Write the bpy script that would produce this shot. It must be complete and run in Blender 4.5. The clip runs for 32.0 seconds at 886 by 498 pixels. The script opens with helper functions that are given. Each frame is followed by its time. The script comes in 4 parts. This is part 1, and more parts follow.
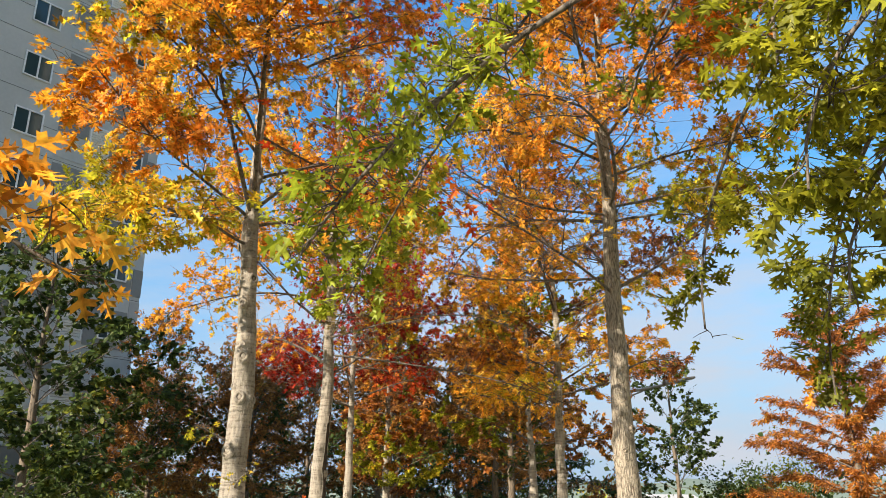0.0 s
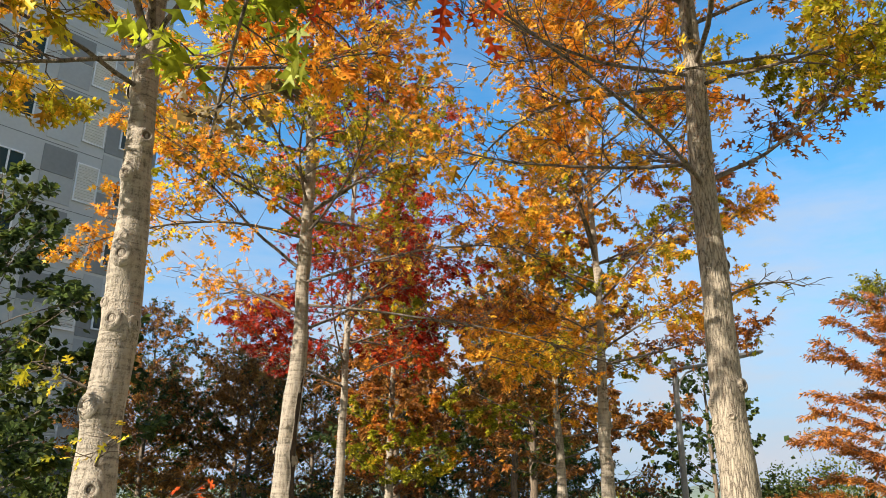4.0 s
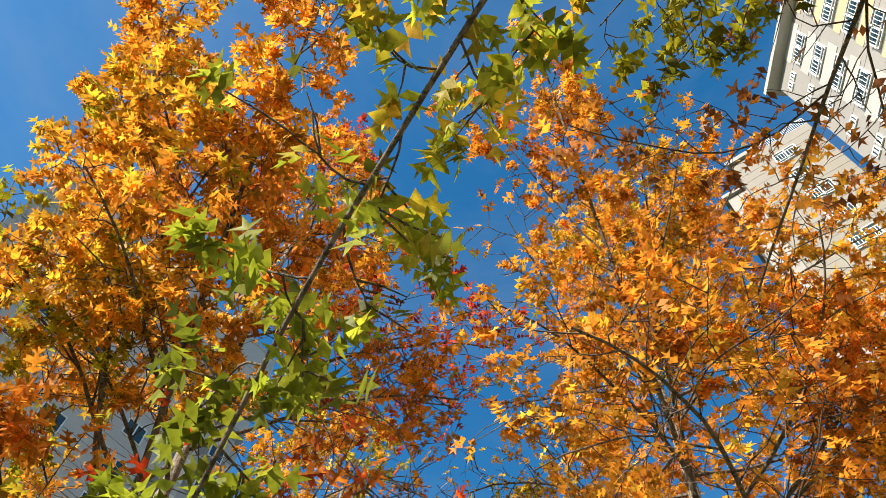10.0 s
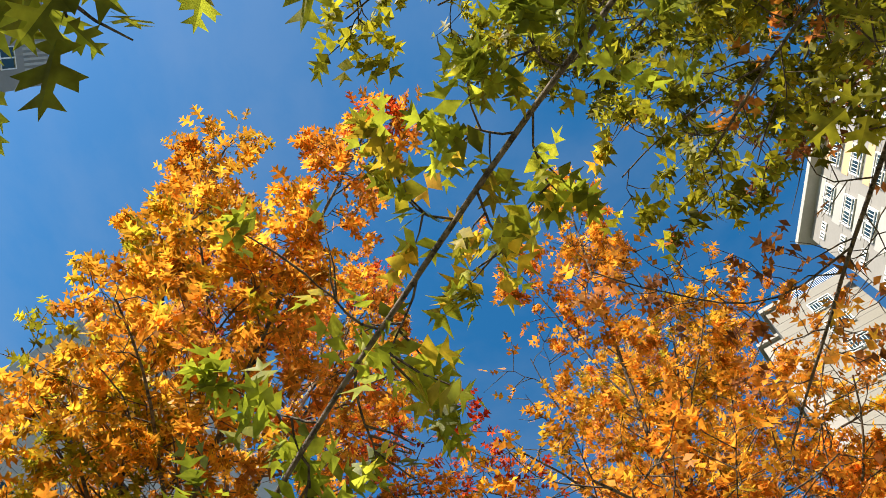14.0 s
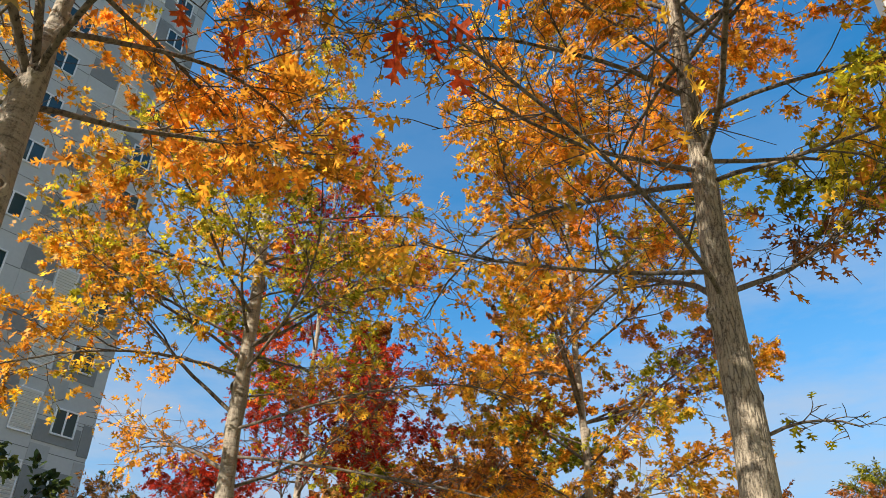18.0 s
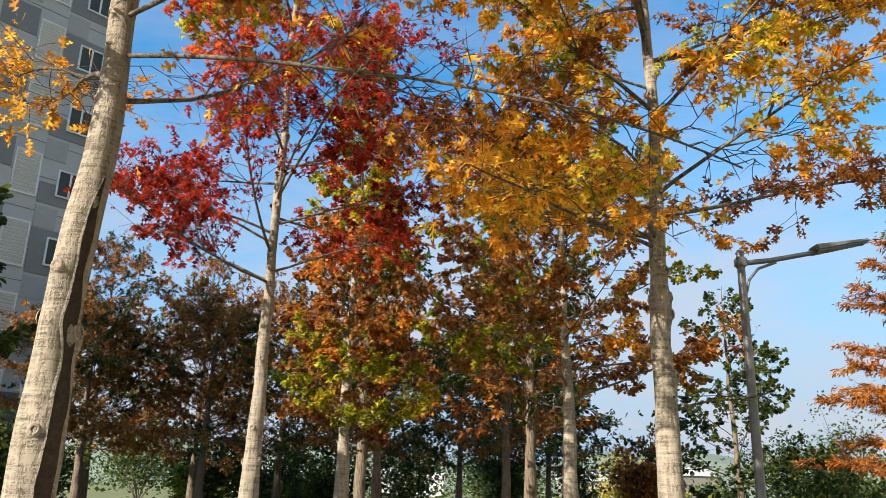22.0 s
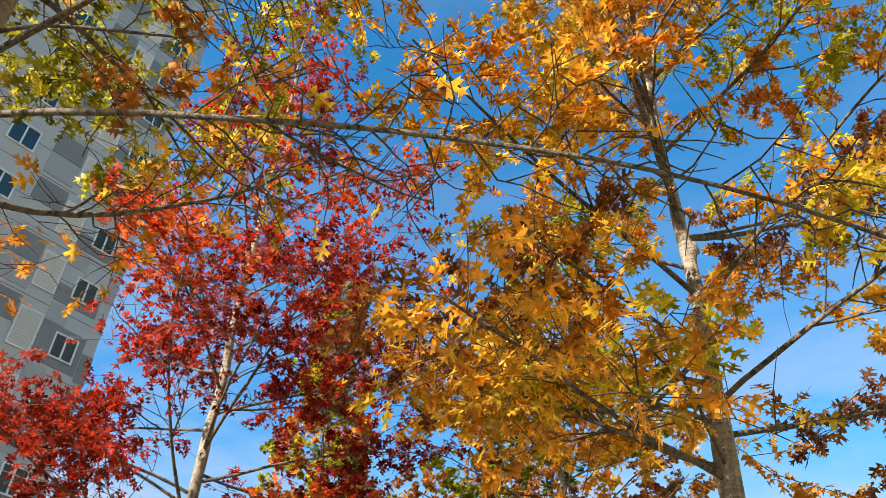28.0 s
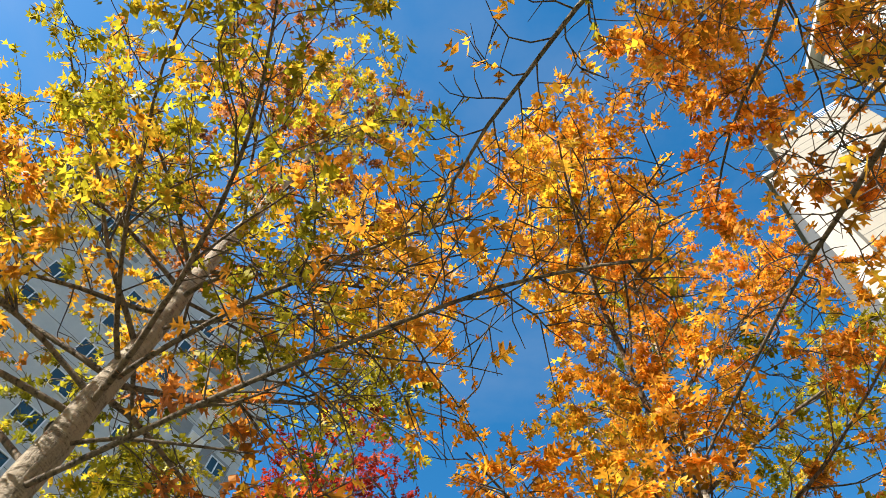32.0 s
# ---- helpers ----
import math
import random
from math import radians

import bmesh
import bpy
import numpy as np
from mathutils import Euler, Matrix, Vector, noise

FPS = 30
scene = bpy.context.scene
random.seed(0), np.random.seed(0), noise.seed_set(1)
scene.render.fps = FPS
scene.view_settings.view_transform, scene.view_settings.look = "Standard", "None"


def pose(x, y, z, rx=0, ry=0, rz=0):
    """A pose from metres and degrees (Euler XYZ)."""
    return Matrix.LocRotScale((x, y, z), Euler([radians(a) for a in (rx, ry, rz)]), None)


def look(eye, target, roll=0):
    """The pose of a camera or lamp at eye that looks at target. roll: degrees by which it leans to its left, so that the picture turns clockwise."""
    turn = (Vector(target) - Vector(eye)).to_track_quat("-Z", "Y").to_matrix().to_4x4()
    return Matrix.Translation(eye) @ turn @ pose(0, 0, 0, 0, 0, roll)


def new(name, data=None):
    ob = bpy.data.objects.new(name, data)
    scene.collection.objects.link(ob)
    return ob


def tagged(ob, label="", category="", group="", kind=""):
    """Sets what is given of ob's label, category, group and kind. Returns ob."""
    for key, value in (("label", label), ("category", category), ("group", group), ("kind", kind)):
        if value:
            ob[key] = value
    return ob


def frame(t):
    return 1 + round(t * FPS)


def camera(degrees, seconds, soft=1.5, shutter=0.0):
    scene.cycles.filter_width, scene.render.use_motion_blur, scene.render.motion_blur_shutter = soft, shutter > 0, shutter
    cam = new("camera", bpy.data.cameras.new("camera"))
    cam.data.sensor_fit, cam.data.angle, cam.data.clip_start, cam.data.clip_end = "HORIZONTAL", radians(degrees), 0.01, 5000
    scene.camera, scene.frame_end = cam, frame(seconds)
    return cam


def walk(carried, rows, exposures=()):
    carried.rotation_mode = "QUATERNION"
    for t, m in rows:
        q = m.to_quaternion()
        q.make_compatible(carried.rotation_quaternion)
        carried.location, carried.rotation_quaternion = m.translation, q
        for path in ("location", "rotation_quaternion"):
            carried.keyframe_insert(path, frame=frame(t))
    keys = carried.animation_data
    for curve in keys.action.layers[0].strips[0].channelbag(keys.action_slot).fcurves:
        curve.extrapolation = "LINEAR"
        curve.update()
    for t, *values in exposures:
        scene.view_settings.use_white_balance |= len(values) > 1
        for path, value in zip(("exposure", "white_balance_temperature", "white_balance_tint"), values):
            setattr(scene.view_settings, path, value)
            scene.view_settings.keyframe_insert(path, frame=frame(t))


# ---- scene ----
cam = camera(58.4, 32.0, soft=0.55)
METRES, EYE, TILT, LEAN, TURN = 9.0, 1.5, 19.0, 0.0, 0.0
ROWS = [
    (0.0, 0.0, 0.0, 0.0, 0.0, 0.0, -0.0),
    (0.5, 0.0057, 0.032, -0.0119, 0.22, 0.15, 0.14),
    (1.0, 0.0028, 0.0645, -0.0256, 0.52, -0.16, -0.14),
    (1.5, -0.001, 0.0941, -0.0346, 0.58, -0.56, -0.25),
    (2.0, 0.0041, 0.1264, -0.0461, 0.69, -0.79, 0.0),
    (2.5, 0.0024, 0.1567, -0.0561, 0.87, -1.05, -0.33),
    (3.0, -0.0009, 0.1892, -0.0643, 0.77, -0.73, -0.5),
    (3.5, 0.006, 0.2248, -0.0775, 0.82, -0.27, -0.17),
    (5.5, 0.0047, 0.3408, -0.1115, 1.88, 1.86, -0.3),
    (6.0, 0.0048, 0.3461, -0.1098, 1.77, 2.98, -0.4),
    (6.5, 0.0053, 0.3466, -0.1075, 1.4, 7.56, -0.66),
    (7.0, 0.005, 0.3446, -0.1043, 1.11, 13.07, -1.34),
    (7.5, 0.0059, 0.3431, -0.1011, 0.89, 17.06, -1.67),
    (8.0, 0.0062, 0.3415, -0.098, 0.69, 22.23, -1.84),
    (8.5, 0.0063, 0.3387, -0.0948, 0.5, 28.16, -1.91),
    (9.0, 0.0061, 0.3364, -0.0928, 0.4, 32.2, -2.08),
    (9.5, 0.0051, 0.331, -0.0906, 0.35, 39.0, -2.39),
    (10.0, 0.0052, 0.3263, -0.0893, 0.52, 44.39, -2.99),
    (10.5, 0.0053, 0.3234, -0.0889, 0.57, 49.15, -3.66),
    (11.0, 0.0042, 0.3219, -0.089, 0.5, 53.71, -4.43),
    (11.5, 0.0038, 0.3203, -0.0888, 0.11, 58.52, -5.34),
    (12.0, 0.0052, 0.318, -0.0877, 0.12, 62.69, -5.71),
    (12.5, 0.0062, 0.3163, -0.0872, 0.29, 65.44, -5.77),
    (13.0, 0.0068, 0.3153, -0.0873, 0.86, 67.94, -5.62),
    (13.5, 0.0077, 0.3193, -0.0878, 0.99, 63.59, -5.74),
    (14.0, 0.0088, 0.3245, -0.0887, 0.71, 54.4, -5.72),
    (14.5, 0.0101, 0.3286, -0.0901, 0.0, 48.88, -5.63),
    (15.0, 0.0129, 0.3335, -0.0927, -0.57, 42.59, -5.47),
    (15.5, 0.0154, 0.3364, -0.0948, -0.87, 36.95, -5.11),
    (17.5, 0.023, 0.3544, -0.1105, -0.89, 16.92, -1.78),
    (18.0, 0.018, 0.3792, -0.1224, -0.55, 13.34, -1.56),
    (18.5, 0.0199, 0.407, -0.1354, 0.03, 8.8, -0.28),
    (19.0, 0.0291, 0.435, -0.1467, 0.53, 6.57, 0.5),
    (19.5, 0.0285, 0.4686, -0.1625, 1.34, 3.93, 0.19),
    (20.0, 0.028, 0.5007, -0.1742, 1.75, 2.55, 0.21),
    (20.5, 0.0344, 0.5349, -0.186, 1.88, 1.52, 0.16),
    (21.0, 0.0285, 0.5701, -0.2009, 1.71, -0.7, -0.51),
    (21.5, 0.0275, 0.6034, -0.2174, 1.16, -2.02, -1.17),
    (22.0, 0.0315, 0.6379, -0.2288, 0.9, -2.14, -1.15),
    (22.5, 0.0285, 0.6732, -0.2416, 0.77, -1.85, -1.3),
    (23.0, 0.0334, 0.7062, -0.2571, 0.62, -1.83, -1.39),
    (23.5, 0.0371, 0.7372, -0.2696, 0.56, -1.82, -1.17),
    (24.0, 0.0328, 0.7681, -0.2819, 0.48, -2.61, -1.56),
    (24.5, 0.0372, 0.7931, -0.2915, 0.06, -3.67, -1.81),
    (26.5, 0.0371, 0.8212, -0.2884, -0.35, 5.46, -2.42),
    (27.0, 0.0381, 0.8201, -0.2846, -0.43, 11.18, -2.34),
    (27.5, 0.0382, 0.8188, -0.2814, -0.39, 15.56, -2.3),
    (28.0, 0.0383, 0.8169, -0.278, -0.43, 20.18, -2.19),
    (28.5, 0.0386, 0.8145, -0.275, -0.46, 25.02, -2.15),
    (29.0, 0.0377, 0.8116, -0.2728, -0.47, 30.04, -2.16),
    (29.5, 0.0365, 0.8095, -0.2716, -0.14, 35.33, -2.37),
    (30.0, 0.0356, 0.809, -0.2715, 0.45, 38.65, -2.95),
    (30.5, 0.0351, 0.8098, -0.2722, 1.14, 41.17, -3.62),
    (31.0, 0.0349, 0.8104, -0.2726, 1.71, 42.96, -4.16),
    (31.5, 0.0345, 0.8077, -0.272, 1.72, 45.76, -4.61),
    (32.0, 0.0342, 0.8046, -0.2713, 1.61, 47.56, -4.92),
]
EXPOSURES = [(s, e, 6850, 11) for s, e in ((0.0, 1.28), (6.0, 1.27), (9.0, 1.24), (10.0, 1.06), (14.0, 1.06), (18.0, 1.12), (23.0, 1.3), (27.0, 1.42), (30.0, 1.5), (32.0, 1.38))]
walk(cam, [(t, pose(0, 0, EYE, TILT, LEAN, TURN) @ pose(METRES * x, METRES * y, METRES * z, 90 + pitch, roll, yaw)) for t, x, y, z, yaw, pitch, roll in ROWS], EXPOSURES)

# ---- light ----
SUN_AZ, SUN_EL = -130.0, 30.0          # degrees from straight ahead (clockwise), and above the horizon
world = bpy.data.worlds.new("sky")
scene.world = world
world.use_nodes = True
wn, wl = world.node_tree.nodes, world.node_tree.links
wn.clear()
sky = wn.new("ShaderNodeTexSky")
sky.sky_type = "NISHITA"
sky.sun_disc = False
sky.sun_elevation, sky.sun_rotation = radians(SUN_EL), radians(SUN_AZ)
sky.altitude, sky.air_density, sky.dust_density, sky.ozone_density = 50, 1.0, 0.8, 1.2
coord = wn.new("ShaderNodeTexCoord")
stretch = wn.new("ShaderNodeMapping")
stretch.inputs["Scale"].default_value = (1.0, 1.0, 3.4)
wl.new(coord.outputs["Generated"], stretch.inputs["Vector"])
puffs = wn.new("ShaderNodeTexNoise")
puffs.inputs["Scale"].default_value, puffs.inputs["Detail"].default_value, puffs.inputs["Roughness"].default_value = 2.3, 7.0, 0.6
wl.new(stretch.outputs["Vector"], puffs.inputs["Vector"])
cover = wn.new("ShaderNodeMapRange")
cover.inputs["From Min"].default_value, cover.inputs["From Max"].default_value = 0.42, 0.60
wl.new(puffs.outputs["Fac"], cover.inputs["Value"])
axes = wn.new("ShaderNodeSeparateXYZ")
wl.new(coord.outputs["Generated"], axes.inputs["Vector"])
low = wn.new("ShaderNodeMapRange")       # thin cloud gathers towards the horizon
low.inputs["From Min"].default_value, low.inputs["From Max"].default_value = 0.05, 0.6
low.inputs["To Min"].default_value, low.inputs["To Max"].default_value = 1.0, 0.1
wl.new(axes.outputs["Z"], low.inputs["Value"])
veil = wn.new("ShaderNodeMath")
veil.operation = "MULTIPLY"
wl.new(cover.outputs["Result"], veil.inputs[0])
wl.new(low.outputs["Result"], veil.inputs[1])
haze = wn.new("ShaderNodeMapRange")      # a grey-blue haze in the lower sky
haze.interpolation_type = "SMOOTHSTEP"
haze.inputs["From Min"].default_value, haze.inputs["From Max"].default_value = 0.0, 0.52
haze.inputs["To Min"].default_value, haze.inputs["To Max"].default_value = 0.97, 0.0
wl.new(axes.outputs["Z"], haze.inputs["Value"])
rich = wn.new("ShaderNodeHueSaturation")
rich.inputs["Hue"].default_value, rich.inputs["Saturation"].default_value = 0.495, 1.45
wl.new(sky.outputs["Color"], rich.inputs["Color"])
dull = wn.new("ShaderNodeMix")
dull.data_type = "RGBA"
wl.new(haze.outputs["Result"], dull.inputs["Factor"])
wl.new(rich.outputs["Color"], dull.inputs["A"])
dull.inputs["B"].default_value = (1.25, 1.9, 2.8, 1)
tint = wn.new("ShaderNodeMix")
tint.data_type = "RGBA"
wl.new(veil.outputs["Value"], tint.inputs["Factor"])
wl.new(dull.outputs["Result"], tint.inputs["A"])
tint.inputs["B"].default_value = (2.2, 2.45, 2.85, 1)
back = wn.new("ShaderNodeBackground")
back.inputs["Strength"].default_value = 0.116
wl.new(tint.outputs["Result"], back.inputs["Color"])
wout = wn.new("ShaderNodeOutputWorld")
wl.new(back.outputs["Background"], wout.inputs["Surface"])

sun = new("sun", bpy.data.lights.new("sun", "SUN"))
sun.data.energy, sun.data.angle, sun.data.color = 5.0, radians(0.53), (1.0, 0.93, 0.82)
az, el = radians(SUN_AZ), radians(SUN_EL)
sun.matrix_world = look((0, 0, 60), (-math.sin(az) * math.cos(el), -math.cos(az) * math.cos(el), 60 - math.sin(el)))

from mathutils.geometry import tessellate_polygon

# ---- materials ----
def material(name):
    m = bpy.data.materials.new(name)
    m.use_nodes = True
    nodes = m.node_tree.nodes
    return m, nodes, m.node_tree.links, nodes["Principled BSDF"]


def ramp(nodes, stops):
    r = nodes.new("ShaderNodeValToRGB")
    while len(r.color_ramp.elements) < len(stops):
        r.color_ramp.elements.new(0.5)
    for e, (p, c) in zip(r.color_ramp.elements, stops):
        e.position, e.color = p, (*c, 1)
    return r


def noise_node(nodes, links, scale, detail=4.0, rough=0.55, stretch=None, kind="Object"):
    n = nodes.new("ShaderNodeTexNoise")
    n.inputs["Scale"].default_value, n.inputs["Detail"].default_value, n.inputs["Roughness"].default_value = scale, detail, rough
    c = nodes.new("ShaderNodeTexCoord")
    if stretch:
        mp = nodes.new("ShaderNodeMapping")
        mp.inputs["Scale"].default_value = stretch
        links.new(c.outputs[kind], mp.inputs["Vector"])
        links.new(mp.outputs["Vector"], n.inputs["Vector"])
    else:
        links.new(c.outputs[kind], n.inputs["Vector"])
    return n


def surface(name, a, b, scale=3.0, rough=0.8, bump=0.15, fine=40.0, stretch=None, metal=0.0, kind="Object"):
    """Two-scale mottled surface between the colours a and b."""
    m, nodes, links, p = material(name)
    big = noise_node(nodes, links, scale, 5.0, 0.6, stretch, kind)
    small = noise_node(nodes, links, fine, 3.0, 0.6, stretch, kind)
    mixed = nodes.new("ShaderNodeMath")
    mixed.operation = "MULTIPLY_ADD"
    mixed.inputs[1].default_value, mixed.inputs[2].default_value = 0.45, 0.0
    links.new(small.outputs["Fac"], mixed.inputs[0])
    total = nodes.new("ShaderNodeMath")
    total.operation = "MULTIPLY_ADD"
    total.inputs[1].default_value = 0.65
    links.new(big.outputs["Fac"], total.inputs[0])
    links.new(mixed.outputs["Value"], total.inputs[2])
    r = ramp(nodes, [(0.36, a), (0.72, b)])
    links.new(total.outputs["Value"], r.inputs["Fac"])
    links.new(r.outputs["Color"], p.inputs["Base Color"])
    p.inputs["Roughness"].default_value, p.inputs["Metallic"].default_value = rough, metal
    if bump:
        bp = nodes.new("ShaderNodeBump")
        bp.inputs["Strength"].default_value, bp.inputs["Distance"].default_value = bump, 0.02
        links.new(total.outputs["Value"], bp.inputs["Height"])
        links.new(bp.outputs["Normal"], p.inputs["Normal"])
    return m


def leaf_material(name, stops, see_through=0.56, clump=1.3):
    """Autumn leaf: each leaf its own tone, clumps drifting along the same range of colours."""
    m, nodes, links, p = material(name)
    geo = nodes.new("ShaderNodeNewGeometry")
    info = nodes.new("ShaderNodeObjectInfo")
    own = nodes.new("ShaderNodeMath")
    own.operation = "ADD"
    links.new(geo.outputs["Random Per Island"], own.inputs[0])
    links.new(info.outputs["Random"], own.inputs[1])
    frac = nodes.new("ShaderNodeMath")
    frac.operation = "FRACT"
    links.new(own.outputs["Value"], frac.inputs[0])
    drift = nodes.new("ShaderNodeTexNoise")
    drift.inputs["Scale"].default_value, drift.inputs["Detail"].default_value = clump, 2.0
    links.new(geo.outputs["Position"], drift.inputs["Vector"])
    wide = nodes.new("ShaderNodeMapRange")
    wide.inputs["From Min"].default_value, wide.inputs["From Max"].default_value = 0.3, 0.7
    links.new(drift.outputs["Fac"], wide.inputs["Value"])
    mix = nodes.new("ShaderNodeMix")
    mix.inputs["Factor"].default_value = 0.45
    links.new(wide.outputs["Result"], mix.inputs["A"])
    links.new(frac.outputs["Value"], mix.inputs["B"])
    r = ramp(nodes, stops)
    links.new(mix.outputs["Result"], r.inputs["Fac"])
    spots = nodes.new("ShaderNodeTexNoise")      # blotches and browned patches inside a leaf
    spots.inputs["Scale"].default_value, spots.inputs["Detail"].default_value = 38.0, 3.0
    links.new(geo.outputs["Position"], spots.inputs["Vector"])
    blot = nodes.new("ShaderNodeMapRange")
    blot.inputs["From Min"].default_value, blot.inputs["From Max"].default_value = 0.35, 0.75
    blot.inputs["To Min"].default_value, blot.inputs["To Max"].default_value = 1.22, 0.48
    links.new(spots.outputs["Fac"], blot.inputs["Value"])
    tone = nodes.new("ShaderNodeMix")
    tone.data_type, tone.blend_type = "RGBA", "MULTIPLY"
    tone.inputs["Factor"].default_value = 1.0
    links.new(r.outputs["Color"], tone.inputs["A"])
    links.new(blot.outputs["Result"], tone.inputs["B"])
    spread = nodes.new("ShaderNodeMath")         # each leaf its own depth of colour; the wide range also paints in crown shade
    spread.operation = "MULTIPLY"
    spread.inputs[1].default_value = 7.31
    links.new(frac.outputs["Value"], spread.inputs[0])
    again = nodes.new("ShaderNodeMath")
    again.operation = "FRACT"
    links.new(spread.outputs["Value"], again.inputs[0])
    depth = nodes.new("ShaderNodeMapRange")
    depth.inputs["To Min"].default_value, depth.inputs["To Max"].default_value = 0.42, 1.36
    links.new(again.outputs["Value"], depth.inputs["Value"])
    both_tones = nodes.new("ShaderNodeMix")
    both_tones.data_type, both_tones.blend_type = "RGBA", "MULTIPLY"
    both_tones.inputs["Factor"].default_value = 1.0
    links.new(tone.outputs["Result"], both_tones.inputs["A"])
    links.new(depth.outputs["Result"], both_tones.inputs["B"])
    tone = both_tones
    links.new(tone.outputs["Result"], p.inputs["Base Color"])
    p.inputs["Roughness"].default_value = 0.5
    p.inputs["Specular IOR Level"].default_value = 0.24
    thin = nodes.new("ShaderNodeBsdfTranslucent")
    links.new(tone.outputs["Result"], thin.inputs["Color"])
    both = nodes.new("ShaderNodeMixShader")
    both.inputs["Fac"].default_value = see_through
    links.new(p.outputs["BSDF"], both.inputs[1])
    links.new(thin.outputs["BSDF"], both.inputs[2])
    links.new(both.outputs["Shader"], nodes["Material Output"].inputs["Surface"])
    return m


GREEN, DEEP, LIME = (0.23, 0.23, 0.015), (0.10, 0.11, 0.013), (0.50, 0.45, 0.03)
YELLOW, AMBER, ORANGE = (0.84, 0.48, 0.042), (0.82, 0.365, 0.036), (0.84, 0.285, 0.034)
RUST, SCARLET, RED, WINE, BROWN = (0.52, 0.18, 0.03), (0.70, 0.12, 0.026), (0.52, 0.046, 0.013), (0.31, 0.022, 0.01), (0.27, 0.115, 0.055)

LEAVES = {
    "green": leaf_material("oak_leaf_green", [(0.0, DEEP), (0.5, GREEN), (0.85, LIME), (1.0, AMBER)], 0.52),
    "lime": leaf_material("oak_leaf_lime", [(0.0, DEEP), (0.2, GREEN), (0.55, LIME), (0.85, YELLOW), (1.0, AMBER)]),
    "amber": leaf_material("oak_leaf_amber", [(0.0, RUST), (0.2, (0.82, 0.325, 0.034)), (0.42, AMBER), (0.66, YELLOW), (0.88, LIME), (1.0, GREEN)]),
    "fresh": leaf_material("oak_leaf_fresh_green", [(0.0, DEEP), (0.3, (0.25, 0.3, 0.022)), (0.75, (0.4, 0.42, 0.035)), (1.0, YELLOW)]),
    "olive": leaf_material("oak_leaf_olive", [(0.0, GREEN), (0.45, (0.3, 0.3, 0.02)), (0.8, LIME), (1.0, YELLOW)]),
    "orange": leaf_material("oak_leaf_orange", [(0.0, RUST), (0.25, ORANGE), (0.6, AMBER), (0.85, YELLOW), (1.0, LIME)]),
    "scarlet": leaf_material("oak_leaf_scarlet", [(0.0, WINE), (0.3, RED), (0.6, SCARLET), (0.9, ORANGE), (1.0, AMBER)]),
    "red": leaf_material("oak_leaf_red", [(0.0, (0.16, 0.012, 0.008)), (0.4, WINE), (0.85, RED), (1.0, (0.58, 0.09, 0.02))]),
    "rust": leaf_material("oak_leaf_rust", [(0.0, (0.08, 0.03, 0.02)), (0.3, BROWN), (0.6, RUST), (0.85, AMBER), (1.0, GREEN)]),
    "brown": leaf_material("oak_leaf_brown", [(0.0, (0.17, 0.08, 0.03)), (0.45, (0.36, 0.165, 0.045)), (0.8, (0.5, 0.225, 0.05)), (1.0, (0.28, 0.26, 0.04))]),
    "dark": leaf_material("broad_leaf_dark_green", [(0.0, (0.04, 0.07, 0.022)), (0.6, (0.085, 0.12, 0.03)), (1.0, (0.26, 0.26, 0.03))]),
    "needle": leaf_material("feathery_orange_leaf", [(0.0, BROWN), (0.35, RUST), (0.7, (0.62, 0.24, 0.05)), (0.9, AMBER), (1.0, GREEN)], clump=0.5),
    "withered": leaf_material("withered_leaf", [(0.0, (0.08, 0.055, 0.025)), (0.4, (0.19, 0.135, 0.055)), (0.75, (0.28, 0.21, 0.085)), (1.0, LIME)]),
    "far": leaf_material("far_wood_leaf", [(0.0, (0.03, 0.05, 0.02)), (0.6, (0.08, 0.12, 0.03)), (1.0, (0.2, 0.2, 0.04))], clump=0.12),
}


